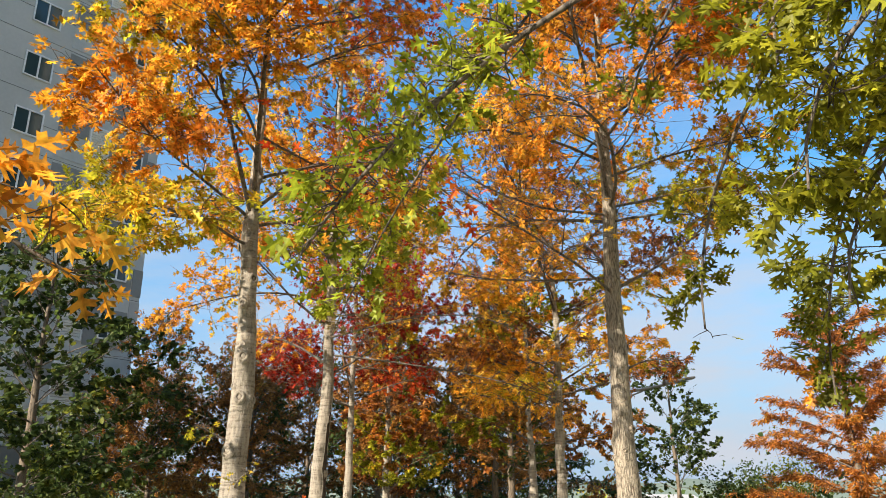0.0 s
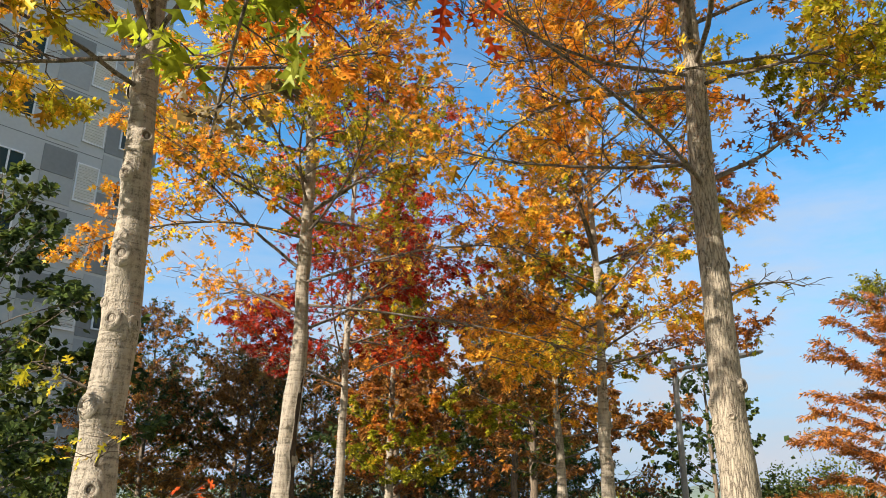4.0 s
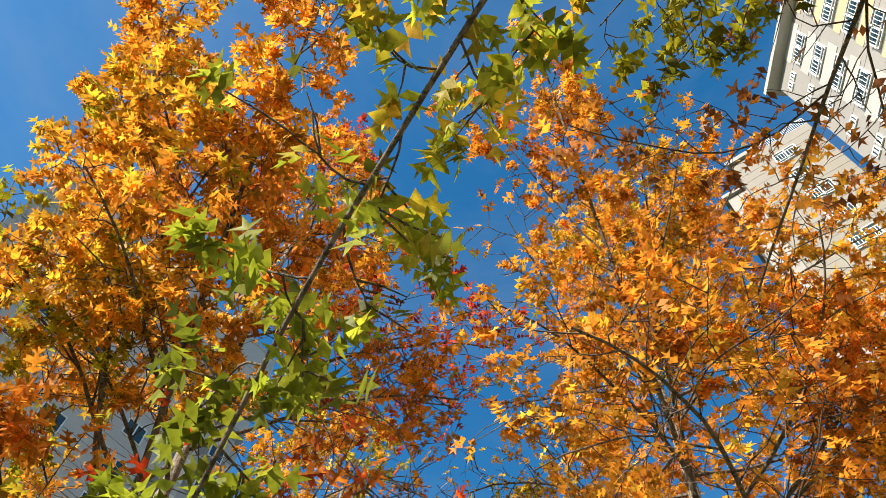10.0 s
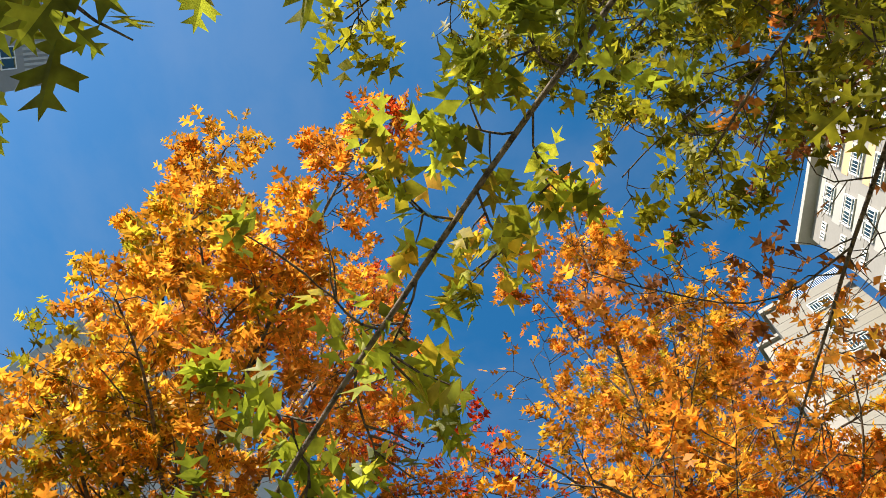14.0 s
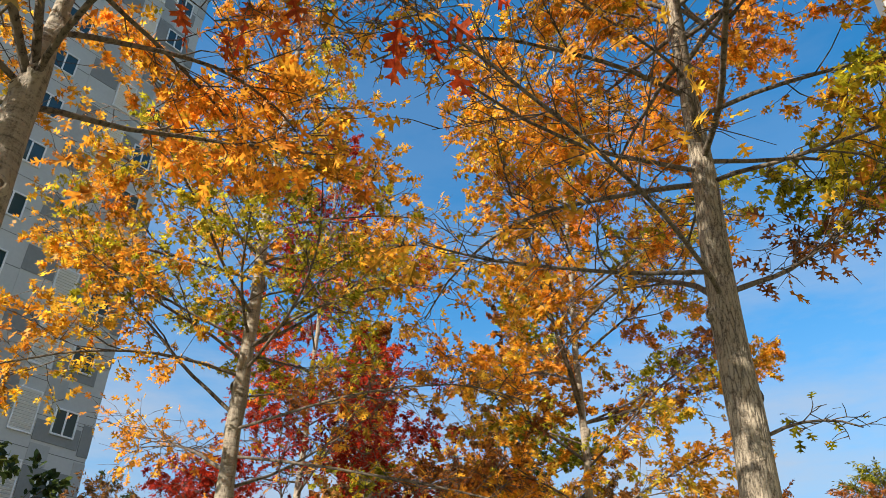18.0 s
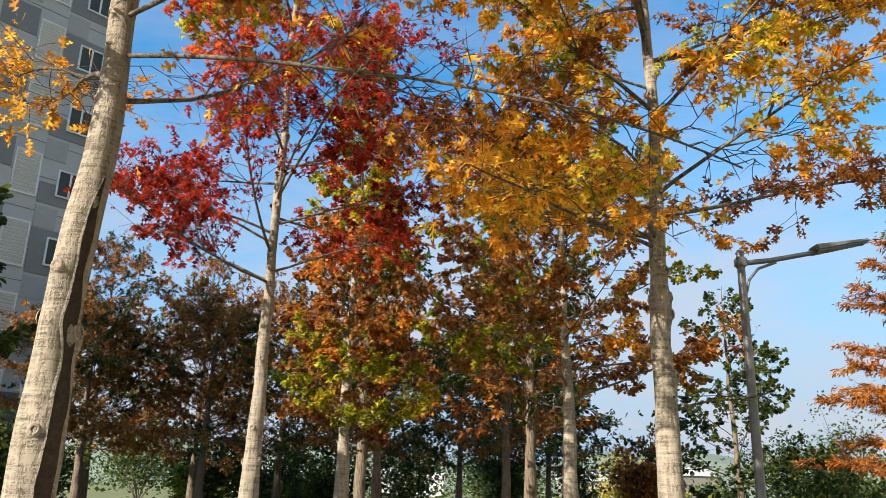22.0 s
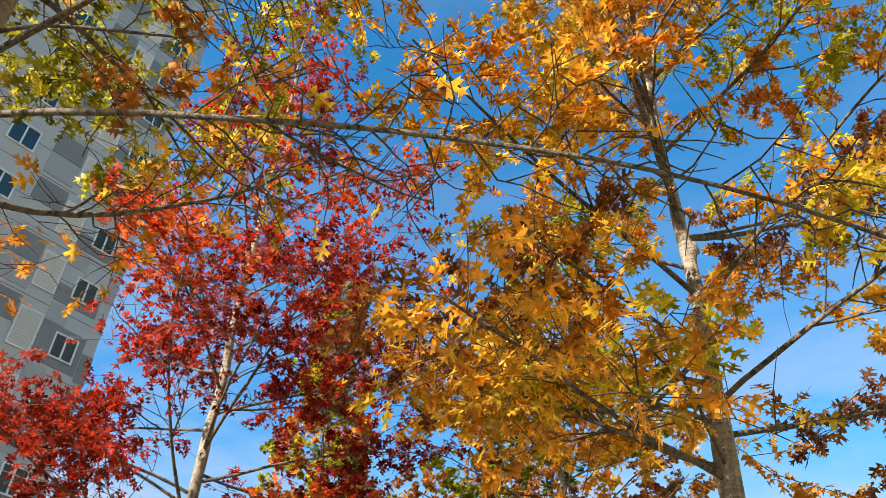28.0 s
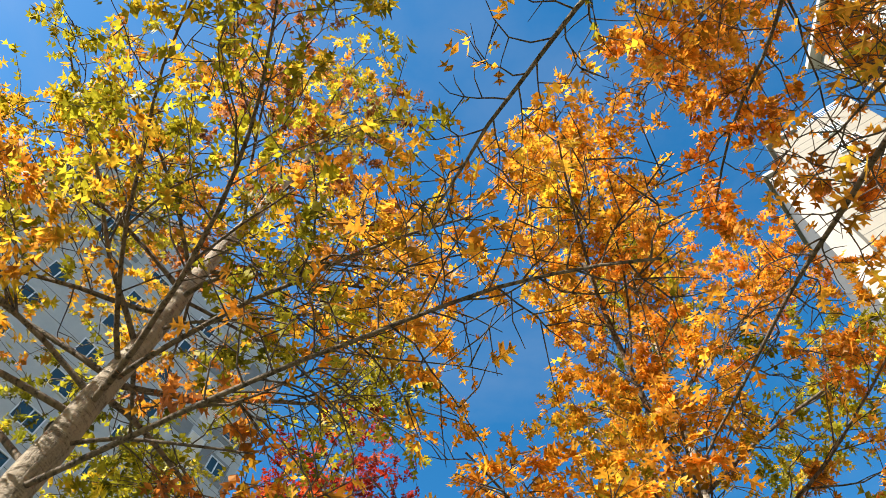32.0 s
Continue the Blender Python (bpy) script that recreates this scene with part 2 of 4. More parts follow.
def bark_material(name, dark, light, furrow=1.0, grain=1.0, net=0.0):
    """Bark: fine vertical furrows, cross rings, and larger weathered patches; net: how far the furrows join into a net of long plates."""
    m, nodes, links, p = material(name)
    furrows = noise_node(nodes, links, 46.0 * grain, 5.0, 0.62, (1.0, 1.0, 0.17))
    rings = noise_node(nodes, links, 60.0 * grain, 4.0, 0.6, (0.12, 0.12, 0.9))
    patch = noise_node(nodes, links, 3.2, 5.0, 0.65, (1.0, 1.0, 0.6))
    specks = noise_node(nodes, links, 130.0, 2.0, 0.5)

    def blend(a, b, k):
        n = nodes.new("ShaderNodeMix")
        n.inputs["Factor"].default_value = k
        links.new(a, n.inputs["A"])
        links.new(b, n.inputs["B"])
        return n.outputs["Result"]

    lines = blend(rings.outputs["Fac"], furrows.outputs["Fac"], furrow)
    if net:
        warp = nodes.new("ShaderNodeVectorMath")
        warp.operation = "MULTIPLY_ADD"
        warp.inputs[1].default_value = (0.02, 0.02, 0.02)
        where = nodes.new("ShaderNodeTexCoord")
        links.new(furrows.outputs["Color"], warp.inputs[0])
        links.new(where.outputs["Object"], warp.inputs[2])
        long = nodes.new("ShaderNodeMapping")
        long.inputs["Scale"].default_value = (1.0, 1.0, 0.2)
        links.new(warp.outputs["Vector"], long.inputs["Vector"])
        plates = nodes.new("ShaderNodeTexVoronoi")
        plates.feature = "DISTANCE_TO_EDGE"
        plates.inputs["Scale"].default_value = 62.0
        links.new(long.outputs["Vector"], plates.inputs["Vector"])
        rim = nodes.new("ShaderNodeMapRange")
        rim.inputs["From Min"].default_value, rim.inputs["From Max"].default_value = 0.02, 0.28
        rim.inputs["To Min"].default_value, rim.inputs["To Max"].default_value = 0.36, 0.6
        links.new(plates.outputs["Distance"], rim.inputs["Value"])
        lines = blend(lines, rim.outputs["Result"], net)
    crack = nodes.new("ShaderNodeMapRange")
    crack.inputs["From Min"].default_value, crack.inputs["From Max"].default_value = 0.40, 0.54
    links.new(blend(lines, specks.outputs["Fac"], 0.22), crack.inputs["Value"])
    r = ramp(nodes, [(0.0, dark), (0.55, tuple(0.3 * u + 0.7 * v for u, v in zip(dark, light))), (1.0, light)])
    links.new(crack.outputs["Result"], r.inputs["Fac"])
    worn = nodes.new("ShaderNodeMapRange")
    worn.inputs["From Min"].default_value, worn.inputs["From Max"].default_value = 0.3, 0.7
    worn.inputs["To Min"].default_value, worn.inputs["To Max"].default_value = 0.8, 1.12
    links.new(patch.outputs["Fac"], worn.inputs["Value"])
    tone = nodes.new("ShaderNodeMix")
    tone.data_type, tone.blend_type = "RGBA", "MULTIPLY"
    tone.inputs["Factor"].default_value = 1.0
    links.new(r.outputs["Color"], tone.inputs["A"])
    links.new(worn.outputs["Result"], tone.inputs["B"])
    links.new(tone.outputs["Result"], p.inputs["Base Color"])
    p.inputs["Roughness"].default_value = 0.88
    bp = nodes.new("ShaderNodeBump")
    bp.inputs["Strength"].default_value, bp.inputs["Distance"].default_value = 0.9, 0.006
    links.new(crack.outputs["Result"], bp.inputs["Height"])
    links.new(bp.outputs["Normal"], p.inputs["Normal"])
    return m


BARK = bark_material("pale_smooth_oak_bark", (0.11, 0.09, 0.066), (0.295, 0.256, 0.198), 0.5)
FURROWED = bark_material("pale_furrowed_oak_bark", (0.075, 0.058, 0.04), (0.315, 0.268, 0.2), 0.95, 0.8, 0.6)
TWIG = bark_material("dark_twig_bark", (0.035, 0.026, 0.02), (0.12, 0.09, 0.065))
# bark of the background trees and stems, with shade put into its colour
SHADED_BARK = bark_material("shaded_brown_bark", (0.06, 0.045, 0.03), (0.17, 0.13, 0.09))
LIMB = bark_material("grey_brown_limb_bark", (0.034, 0.026, 0.02), (0.145, 0.115, 0.085))
# weathered scar wood, its colour darkened for the shade inside knot hollows
SCAR = surface("shaded_scar_wood", (0.03, 0.022, 0.015), (0.13, 0.1, 0.07), 20, 0.9, 0.5, 80)
# near-black colour for the shade inside the bark crack, which has little depth
HOLLOW = surface("dark_crack_shade", (0.012, 0.009, 0.006), (0.06, 0.04, 0.025), 30, 0.95, 0.6, 90)
GRASS = surface("autumn_lawn", (0.05, 0.085, 0.02), (0.16, 0.15, 0.05), 0.6, 0.95, 0.4, 30)
PATH = surface("buff_paving_block", (0.26, 0.22, 0.18), (0.38, 0.33, 0.27), 3, 0.85, 0.2, 60)
KERB = surface("grey_granite_kerb", (0.28, 0.27, 0.26), (0.42, 0.41, 0.39), 5, 0.8, 0.2, 90)
GREY_PAINT = surface("grey_wall_paint", (0.20, 0.20, 0.188), (0.25, 0.25, 0.235), 0.3, 0.8, 0.05, 6)
MID_PAINT = surface("mid_grey_wall_paint", (0.34, 0.34, 0.320), (0.41, 0.41, 0.385), 0.3, 0.8, 0.05, 6)
PALE_PAINT = surface("off_white_wall_paint", (0.43, 0.43, 0.404), (0.50, 0.50, 0.470), 0.3, 0.8, 0.05, 6)
# grey wall colour darkened to stand for the shade at the block's foot
SHADED_PAINT = surface("shaded_grey_wall_foot", (0.12, 0.12, 0.113), (0.17, 0.17, 0.160), 0.3, 0.8, 0.05, 6)
CREAM_PAINT = surface("cream_wall_paint", (0.18, 0.172, 0.147), (0.215, 0.206, 0.177), 0.3, 0.8, 0.05, 6)
WHITE_PAINT = surface("white_wall_paint", (0.235, 0.228, 0.21), (0.28, 0.272, 0.252), 0.3, 0.8, 0.05, 6)
PEACH_PAINT = surface("peach_wall_paint", (0.50, 0.35, 0.19), (0.56, 0.41, 0.24), 0.3, 0.8, 0.05, 6)
FRAME = surface("white_window_frame", (0.7, 0.7, 0.69), (0.8, 0.8, 0.79), 2, 0.4, 0.0, 10)
STEEL = surface("galvanised_steel", (0.10, 0.105, 0.105), (0.17, 0.172, 0.17), 6, 0.45, 0.05, 50, metal=0.4)
JOINT = surface("dark_joint_filler", (0.1, 0.1, 0.1), (0.16, 0.155, 0.15), 5, 0.9, 0.0, 30)
# woodland green greyed and blued, so the distance haze is in the colour
HILL = surface("hazy_wooded_hill", (0.09, 0.13, 0.10), (0.17, 0.20, 0.14), 0.02, 0.95, 0.0, 0.25)
GLASS, gn, gl, gp = material("dark_window_glass")
gp.inputs["Base Color"].default_value = (0.025, 0.05, 0.052, 1)
gp.inputs["Roughness"].default_value, gp.inputs["Specular IOR Level"].default_value = 0.06, 0.8


# ---- mesh helpers ----
def mesh_from(name, verts, tris, mats, tri_mat=None, smooth=False):
    me = bpy.data.meshes.new(name)
    verts, tris = np.asarray(verts, np.float32), np.asarray(tris, np.int32)
    n = len(tris)
    k = tris.shape[1]
    me.vertices.add(len(verts))
    me.vertices.foreach_set("co", verts.ravel())
    me.loops.add(n * k)
    me.loops.foreach_set("vertex_index", tris.ravel())
    me.polygons.add(n)
    me.polygons.foreach_set("loop_start", np.arange(0, n * k, k, dtype=np.int32))
    if smooth:
        me.polygons.foreach_set("use_smooth", np.ones(n, bool))
    for m in mats:
        me.materials.append(m)
    if tri_mat is not None:
        me.polygons.foreach_set("material_index", np.asarray(tri_mat, np.int32))
    me.update(calc_edges=True)
    return me


def child(name, me, parent, label="", kind=""):
    ob = new(name, me)
    ob.parent = parent
    return tagged(ob, label, kind=kind)


def part(name, bm, mat, parent=None, label="", smooth=False):
    me = bpy.data.meshes.new(name)
    if smooth:
        for f in bm.faces:
            f.smooth = True
    bm.to_mesh(me)
    bm.free()
    me.materials.append(mat)
    ob = new(name, me)
    ob.parent = parent
    return tagged(ob, label)


def box(bm, lo, hi, m=None):
    lo, hi = Vector(lo), Vector(hi)
    got = bmesh.ops.create_cube(bm, size=1.0, matrix=Matrix.Translation((lo + hi) / 2) @ Matrix.Diagonal((*(hi - lo), 1)))
    if m is not None:
        bmesh.ops.transform(bm, matrix=m, verts=got["verts"])
    return got["verts"]


def box_part(name, lo, hi, mat, parent, label="", bevel=0.0):
    bm = bmesh.new()
    box(bm, lo, hi)
    if bevel:
        bmesh.ops.bevel(bm, geom=list(bm.edges), offset=bevel, segments=2, affect="EDGES")
    return part(name, bm, mat, parent, label)


def tube(points, radii, sides, close=True):
    """Verts and quads of a tapering round bar along points."""
    P = np.asarray(points, float)
    R = np.asarray(radii, float)
    T = np.gradient(P, axis=0)
    T /= np.linalg.norm(T, axis=1)[:, None] + 1e-9
    ref = np.where(np.abs(T[:, 2:3]) > 0.9, [[1.0, 0, 0]], [[0, 0, 1.0]])
    A = np.cross(T, ref)
    A /= np.linalg.norm(A, axis=1)[:, None] + 1e-9
    B = np.cross(T, A)
    for i in range(1, len(A)):
        if A[i] @ A[i - 1] < 0:
            A[i], B[i] = -A[i], -B[i]
    ang = np.linspace(0, 2 * np.pi, sides, endpoint=False)
    V = P[:, None] + R[:, None, None] * (np.cos(ang)[None, :, None] * A[:, None] + np.sin(ang)[None, :, None] * B[:, None])
    n = len(P)
    i, j = np.meshgrid(np.arange(n - 1), np.arange(sides), indexing="ij")
    a = i * sides + j
    b = i * sides + (j + 1) % sides
    quads = np.stack([a, b, b + sides, a + sides], -1).reshape(-1, 4)
    return V.reshape(-1, 3), quads


def gather(pieces):
    vs, fs, k = [], [], 0
    for v, f in pieces:
        vs.append(v)
        fs.append(f + k)
        k += len(v)
    return np.concatenate(vs), np.concatenate(fs)


# ---- oak leaf shapes: deep sinuses and pointed lobes, folded a little along the midrib ----
def leaf_shape(edge):
    """A leaf from the outline of one half, from the stalk to the tip, folded a little along the midrib; the far half is mirrored."""
    verts = [(0.012, -0.36, 0.03), (-0.012, -0.36, 0.03)]
    tris = []
    for s in (1, -1):
        ring = [(0.0, 0.0), *edge, (0.0, 1.12)]
        k = len(verts)
        verts += [(s * x, y, 0.16 * x - 0.36 * x * x - 0.06 * y * y) for x, y in ring]
        for t in tessellate_polygon([[Vector((x, y, 0)) for x, y in ring]]):
            tris.append(tuple(k + i for i in (t if s > 0 else t[::-1])))
    tris.append((2, 1, 0))
    return np.array(verts, float), np.array(tris, int)


LEAF_FINE = leaf_shape([(0.05, 0.04), (0.31, 0.13), (0.2, 0.2), (0.07, 0.26), (0.09, 0.37), (0.5, 0.55), (0.37, 0.59), (0.4, 0.74), (0.09, 0.62), (0.08, 0.74), (0.31, 0.98), (0.06, 0.93)])
LEAF_LITE = (np.array([(0, 0, 0), (0, 0.5, 0), (0.42, 0.3, 0.03), (0.5, 0.86, 0.0), (0.1, 0.8, 0.0), (0, 1.14, -0.08), (-0.1, 0.8, 0.0), (-0.5, 0.86, 0.0), (-0.42, 0.3, 0.03)], float),
             np.array([(0, 2, 1), (1, 3, 4), (1, 4, 5), (1, 5, 6), (1, 6, 7), (1, 8, 0)], int))
LEAF_FAR = (np.array([(0, 0, 0), (0.42, 0.45, 0.05), (0, 1.05, -0.08), (-0.42, 0.45, 0.05)], float), np.array([(0, 1, 2), (0, 2, 3)], int))
LEAF_ROUND = (np.array([(0, 0, 0), (0.3, 0.25, 0.04), (0.33, 0.65, 0.03), (0, 1.0, -0.06), (-0.33, 0.65, 0.03), (-0.3, 0.25, 0.04)], float),
              np.array([(0, 1, 2), (0, 2, 3), (0, 3, 4), (0, 4, 5)], int))

LEAF_SLIM = (np.array([(0, 0, 0), (0.14, 0.5, 0.03), (0, 1.1, -0.1), (-0.14, 0.5, 0.03)], float), np.array([(0, 1, 2), (0, 2, 3)], int))
LEAF_THIN = (np.array([(0, 0, 0), (0.25, 0.5, 0.04), (0, 1.1, -0.1), (-0.25, 0.5, 0.04)], float), np.array([(0, 1, 2), (0, 2, 3)], int))
LEAF_FOUR = (np.array([(0, 0, 0), (0.46, 0.36, 0.03), (0.0, 0.55, 0.0), (-0.46, 0.36, 0.03), (0.44, 0.92, 0), (0.0, 1.15, -0.07), (-0.44, 0.92, 0), (0, 0.42, 0.01)], float),
             np.array([(0, 1, 2), (0, 2, 3), (7, 4, 5), (7, 5, 6)], int))


def frames_for(rng, dirs, droop, tilt):
    """Rotations that lay leaves along dirs, hanging by droop and turned about their stalks by tilt."""
    d = dirs + rng.normal(0, 0.45, dirs.shape)
    d[:, 2] -= droop * rng.uniform(0.3, 1.6, len(d))
    d /= np.linalg.norm(d, axis=1)[:, None] + 1e-9
    up = np.stack([rng.normal(0, tilt, len(d)), rng.normal(0, tilt, len(d)), np.ones(len(d))], 1)
    x = np.cross(d, up)
    x /= np.linalg.norm(x, axis=1)[:, None] + 1e-9
    z = np.cross(x, d)
    return np.stack([x, d, z], 2)


def leaves_mesh(name, places, turns, sizes, shape, mat):
    V, T = shape
    verts = places[:, None] + sizes[:, None, None] * np.einsum("kij,nj->kni", turns, V)
    tris = T[None] + (np.arange(len(places)) * len(V))[:, None, None]
    return mesh_from(name, verts.reshape(-1, 3), tris.reshape(-1, 3), [mat])


def bend(rng, start, az, length, rise, curve, n, wob=0.05, swing=0.0):
    """A limb's line: sets out at the azimuth az and the angle rise, bends by curve degrees over its length and swings sideways by swing degrees."""
    p, out = np.array(start, float), []
    a, e = radians(az), radians(rise)
    step = length / n
    for i in range(n + 1):
        out.append(p.copy())
        p = p + step * np.array([math.sin(a) * math.cos(e), math.cos(a) * math.cos(e), math.sin(e)])
        e += radians(curve) * (2 * i + 1) / n ** 2 + rng.normal(0, wob)
        a += radians(swing) / n + rng.normal(0, wob * 1.3)
    return np.array(out)


def along(P, s):
    f = s * (len(P) - 1)
    i = min(int(f), len(P) - 2)
    return P[i] + (f - i) * (P[i + 1] - P[i]), P[i + 1] - P[i]


def limb(rng, tree, start, az, length, rise, curve, r0, mat, density, shape, size, twig_sides=3, loose=0, bare=0.3, stray=0.16, swing=0.0, spread=1.0, fade=0.0, tail=None, scale=1.0, leaf=1.0, forks=1.25):
    """One limb of a tree with its forks, side twigs and foliage. swing: how far it curves sideways; spread: how long its twigs are;
    fade: how much thinner its leaves get towards the tip; tail: leaf colour at the tip; scale: of its thickness;
    leaf: of its leaves; forks: the length from which it forks."""
    far = len(shape[1]) < 6
    n = max(6, int(length * 6)) if not far else max(5, int(length * 3))
    reach = spread * (min(length, 2.0) if length < 3 else 1.25)
    if curve < -70 and length < 3:
        reach = 0.75 * spread
    P = bend(rng, start, az, length, rise, curve, n, stray / n ** 0.5, swing)
    s = np.linspace(0, 1, n + 1)
    r0 = r0 * scale
    main = tube(P, r0 * (1 - 0.85 * s) + 0.003, 4 if far else 8)
    pieces = [main]
    stems = [(P, r0, bare, length, 0.0)]
    naked = density < 0.75 and not far
    if not far and length > forks and spread > 0.5:
        for k in range(1 if naked else 2 if length < 2.2 else 3):
            f = rng.uniform(0.3, 0.42) + 0.2 * k
            q, d = along(P, f)
            fork_az = math.degrees(math.atan2(d[0], d[1])) + (1 if k % 2 else -1) * rng.uniform(24, 46)
            fork_rise = math.degrees(math.atan2(d[2], math.hypot(d[0], d[1]))) + rng.uniform(-12, 24)
            fl = length * rng.uniform(0.26, 0.42) * min(1, 0.35 + 0.65 * spread) * (0.7 if naked else 1.0)
            F = bend(rng, q, fork_az, fl, fork_rise, rng.uniform(-45, 20), max(5, int(fl * 8)), 0.11, rng.uniform(-45, 45))
            rf = r0 * (1 - 0.85 * f) * 0.72
            pieces.append(tube(F, np.linspace(rf + 0.001, 0.003, len(F)), 6))
            stems.append((F, rf, 0.2, fl, f))
    pos, dirs, place = [], [], []
    density *= 1.6 if far else 0.6
    for S, rs, first_twig, sl, base in stems:
        count = max(3, int(sl * (5.0 if far else 11.0 if naked else 6.5)))
        for k in range(count):
            f = first_twig + (1 - first_twig) * (k + rng.uniform(0, 0.8)) / count
            q, d = along(S, min(f, 0.99))
            side = 1 if k % 2 else -1
            ta = math.degrees(math.atan2(d[0], d[1])) + side * rng.uniform(25, 75)
            te = math.degrees(math.atan2(d[2], math.hypot(d[0], d[1])))
            tl = (0.16 + 0.34 * (1 - f)) * reach * (0.6 if base else 1.0) * rng.uniform(0.4, 1.15) * (0.7 if naked else 1.0) + 0.1
            Q = bend(rng, q, ta, tl, 0.5 * te + rng.uniform(-20, 35), rng.uniform(-55, 20), 2 if far else 5, 0.25)
            pieces.append(tube(Q, np.linspace(0.25 * rs * (1 - 0.6 * f) + 0.0025, 0.0018, len(Q)), twig_sides))
            lush = density * (rng.uniform(0.1, 0.5) if rng.uniform() < 0.3 else rng.uniform(0.9, 1.35)) * (1 - fade * max(base, f))
            ends = [(Q, 0.3)]
            for _ in range(rng.integers(1, 3) if far else rng.integers(2, 5)):
                g = rng.uniform(0.25, 0.95)
                w, wd = along(Q, g)
                W = bend(rng, w, ta + rng.choice((-1, 1)) * rng.uniform(30, 85), tl * rng.uniform(0.2, 0.5) + 0.05, rng.uniform(-35, 50), rng.uniform(-30, 20), 2, 0.15)
                if not far:
                    pieces.append(tube(W, np.linspace(0.0032, 0.0014, 3), 3))
                ends.append((W, 0.35))
            for W, first in ends:
                span = np.linalg.norm(W[-1] - W[0])
                for _ in range(rng.poisson(lush * (2.2 + 17 * span))):
                    g = 1 - (1 - first) * rng.uniform(0, 1) ** 1.6
                    w, wd = along(W, min(g, 0.999))
                    pos.append(w + rng.normal(0, 0.012, 3))
                    dirs.append(wd / (np.linalg.norm(wd) + 1e-9))
                    place.append(0.0 if base else f)
    v, f = gather(pieces)
    tm = (np.arange(len(f)) >= len(main[1])).astype(int)
    ob = child("limb", mesh_from("limb", v, f, [LIMB, TWIG], tm, True), tree)
    if not pos:
        return
    pos, dirs = np.array(pos), np.array(dirs)
    turns = frames_for(rng, dirs, 0.45, 0.8)
    sizes = leaf * size * np.clip(rng.normal(1, 0.22, len(pos)), 0.5, 1.5)
    pos = pos + 0.3 * sizes[:, None] * turns[:, :, 1]
    at_tip = np.array(place) > 0.95
    if tail and at_tip.any():
        child("foliage", leaves_mesh("foliage", pos[at_tip], turns[at_tip], 0.75 * sizes[at_tip], shape, LEAVES[tail]), ob, kind="stuff")
        pos, turns, sizes = pos[~at_tip], turns[~at_tip], sizes[~at_tip]
    loose = min(loose, len(pos))
    for i in range(loose):
        leaf = child("leaf", LOOSE[mat], tree)
        leaf.matrix_local = Matrix.Translation(pos[i]) @ Matrix([list(r) for r in turns[i]]).to_4x4() @ Matrix.Scale(sizes[i], 4)
    pos, turns, sizes = pos[loose:], turns[loose:], sizes[loose:]
    if len(pos):
        child("foliage", leaves_mesh("foliage", pos, turns, sizes, shape, LEAVES[mat]), ob, kind="stuff")


LOOSE = {k: mesh_from("leaf", *LEAF_FINE, [m]) for k, m in LEAVES.items()}


def trunk_line(rng, x, y, h, lean=0.04):
    z = np.linspace(-0.05, h, 40)
    wob = np.cumsum(rng.normal(0, 0.012, (40, 2)), 0)
    wob -= wob[0]
    wob *= np.minimum(1, z / 3)[:, None]
    return np.stack([x + wob[:, 0] * 0.8, y + wob[:, 1] * 0.8, z], 1)


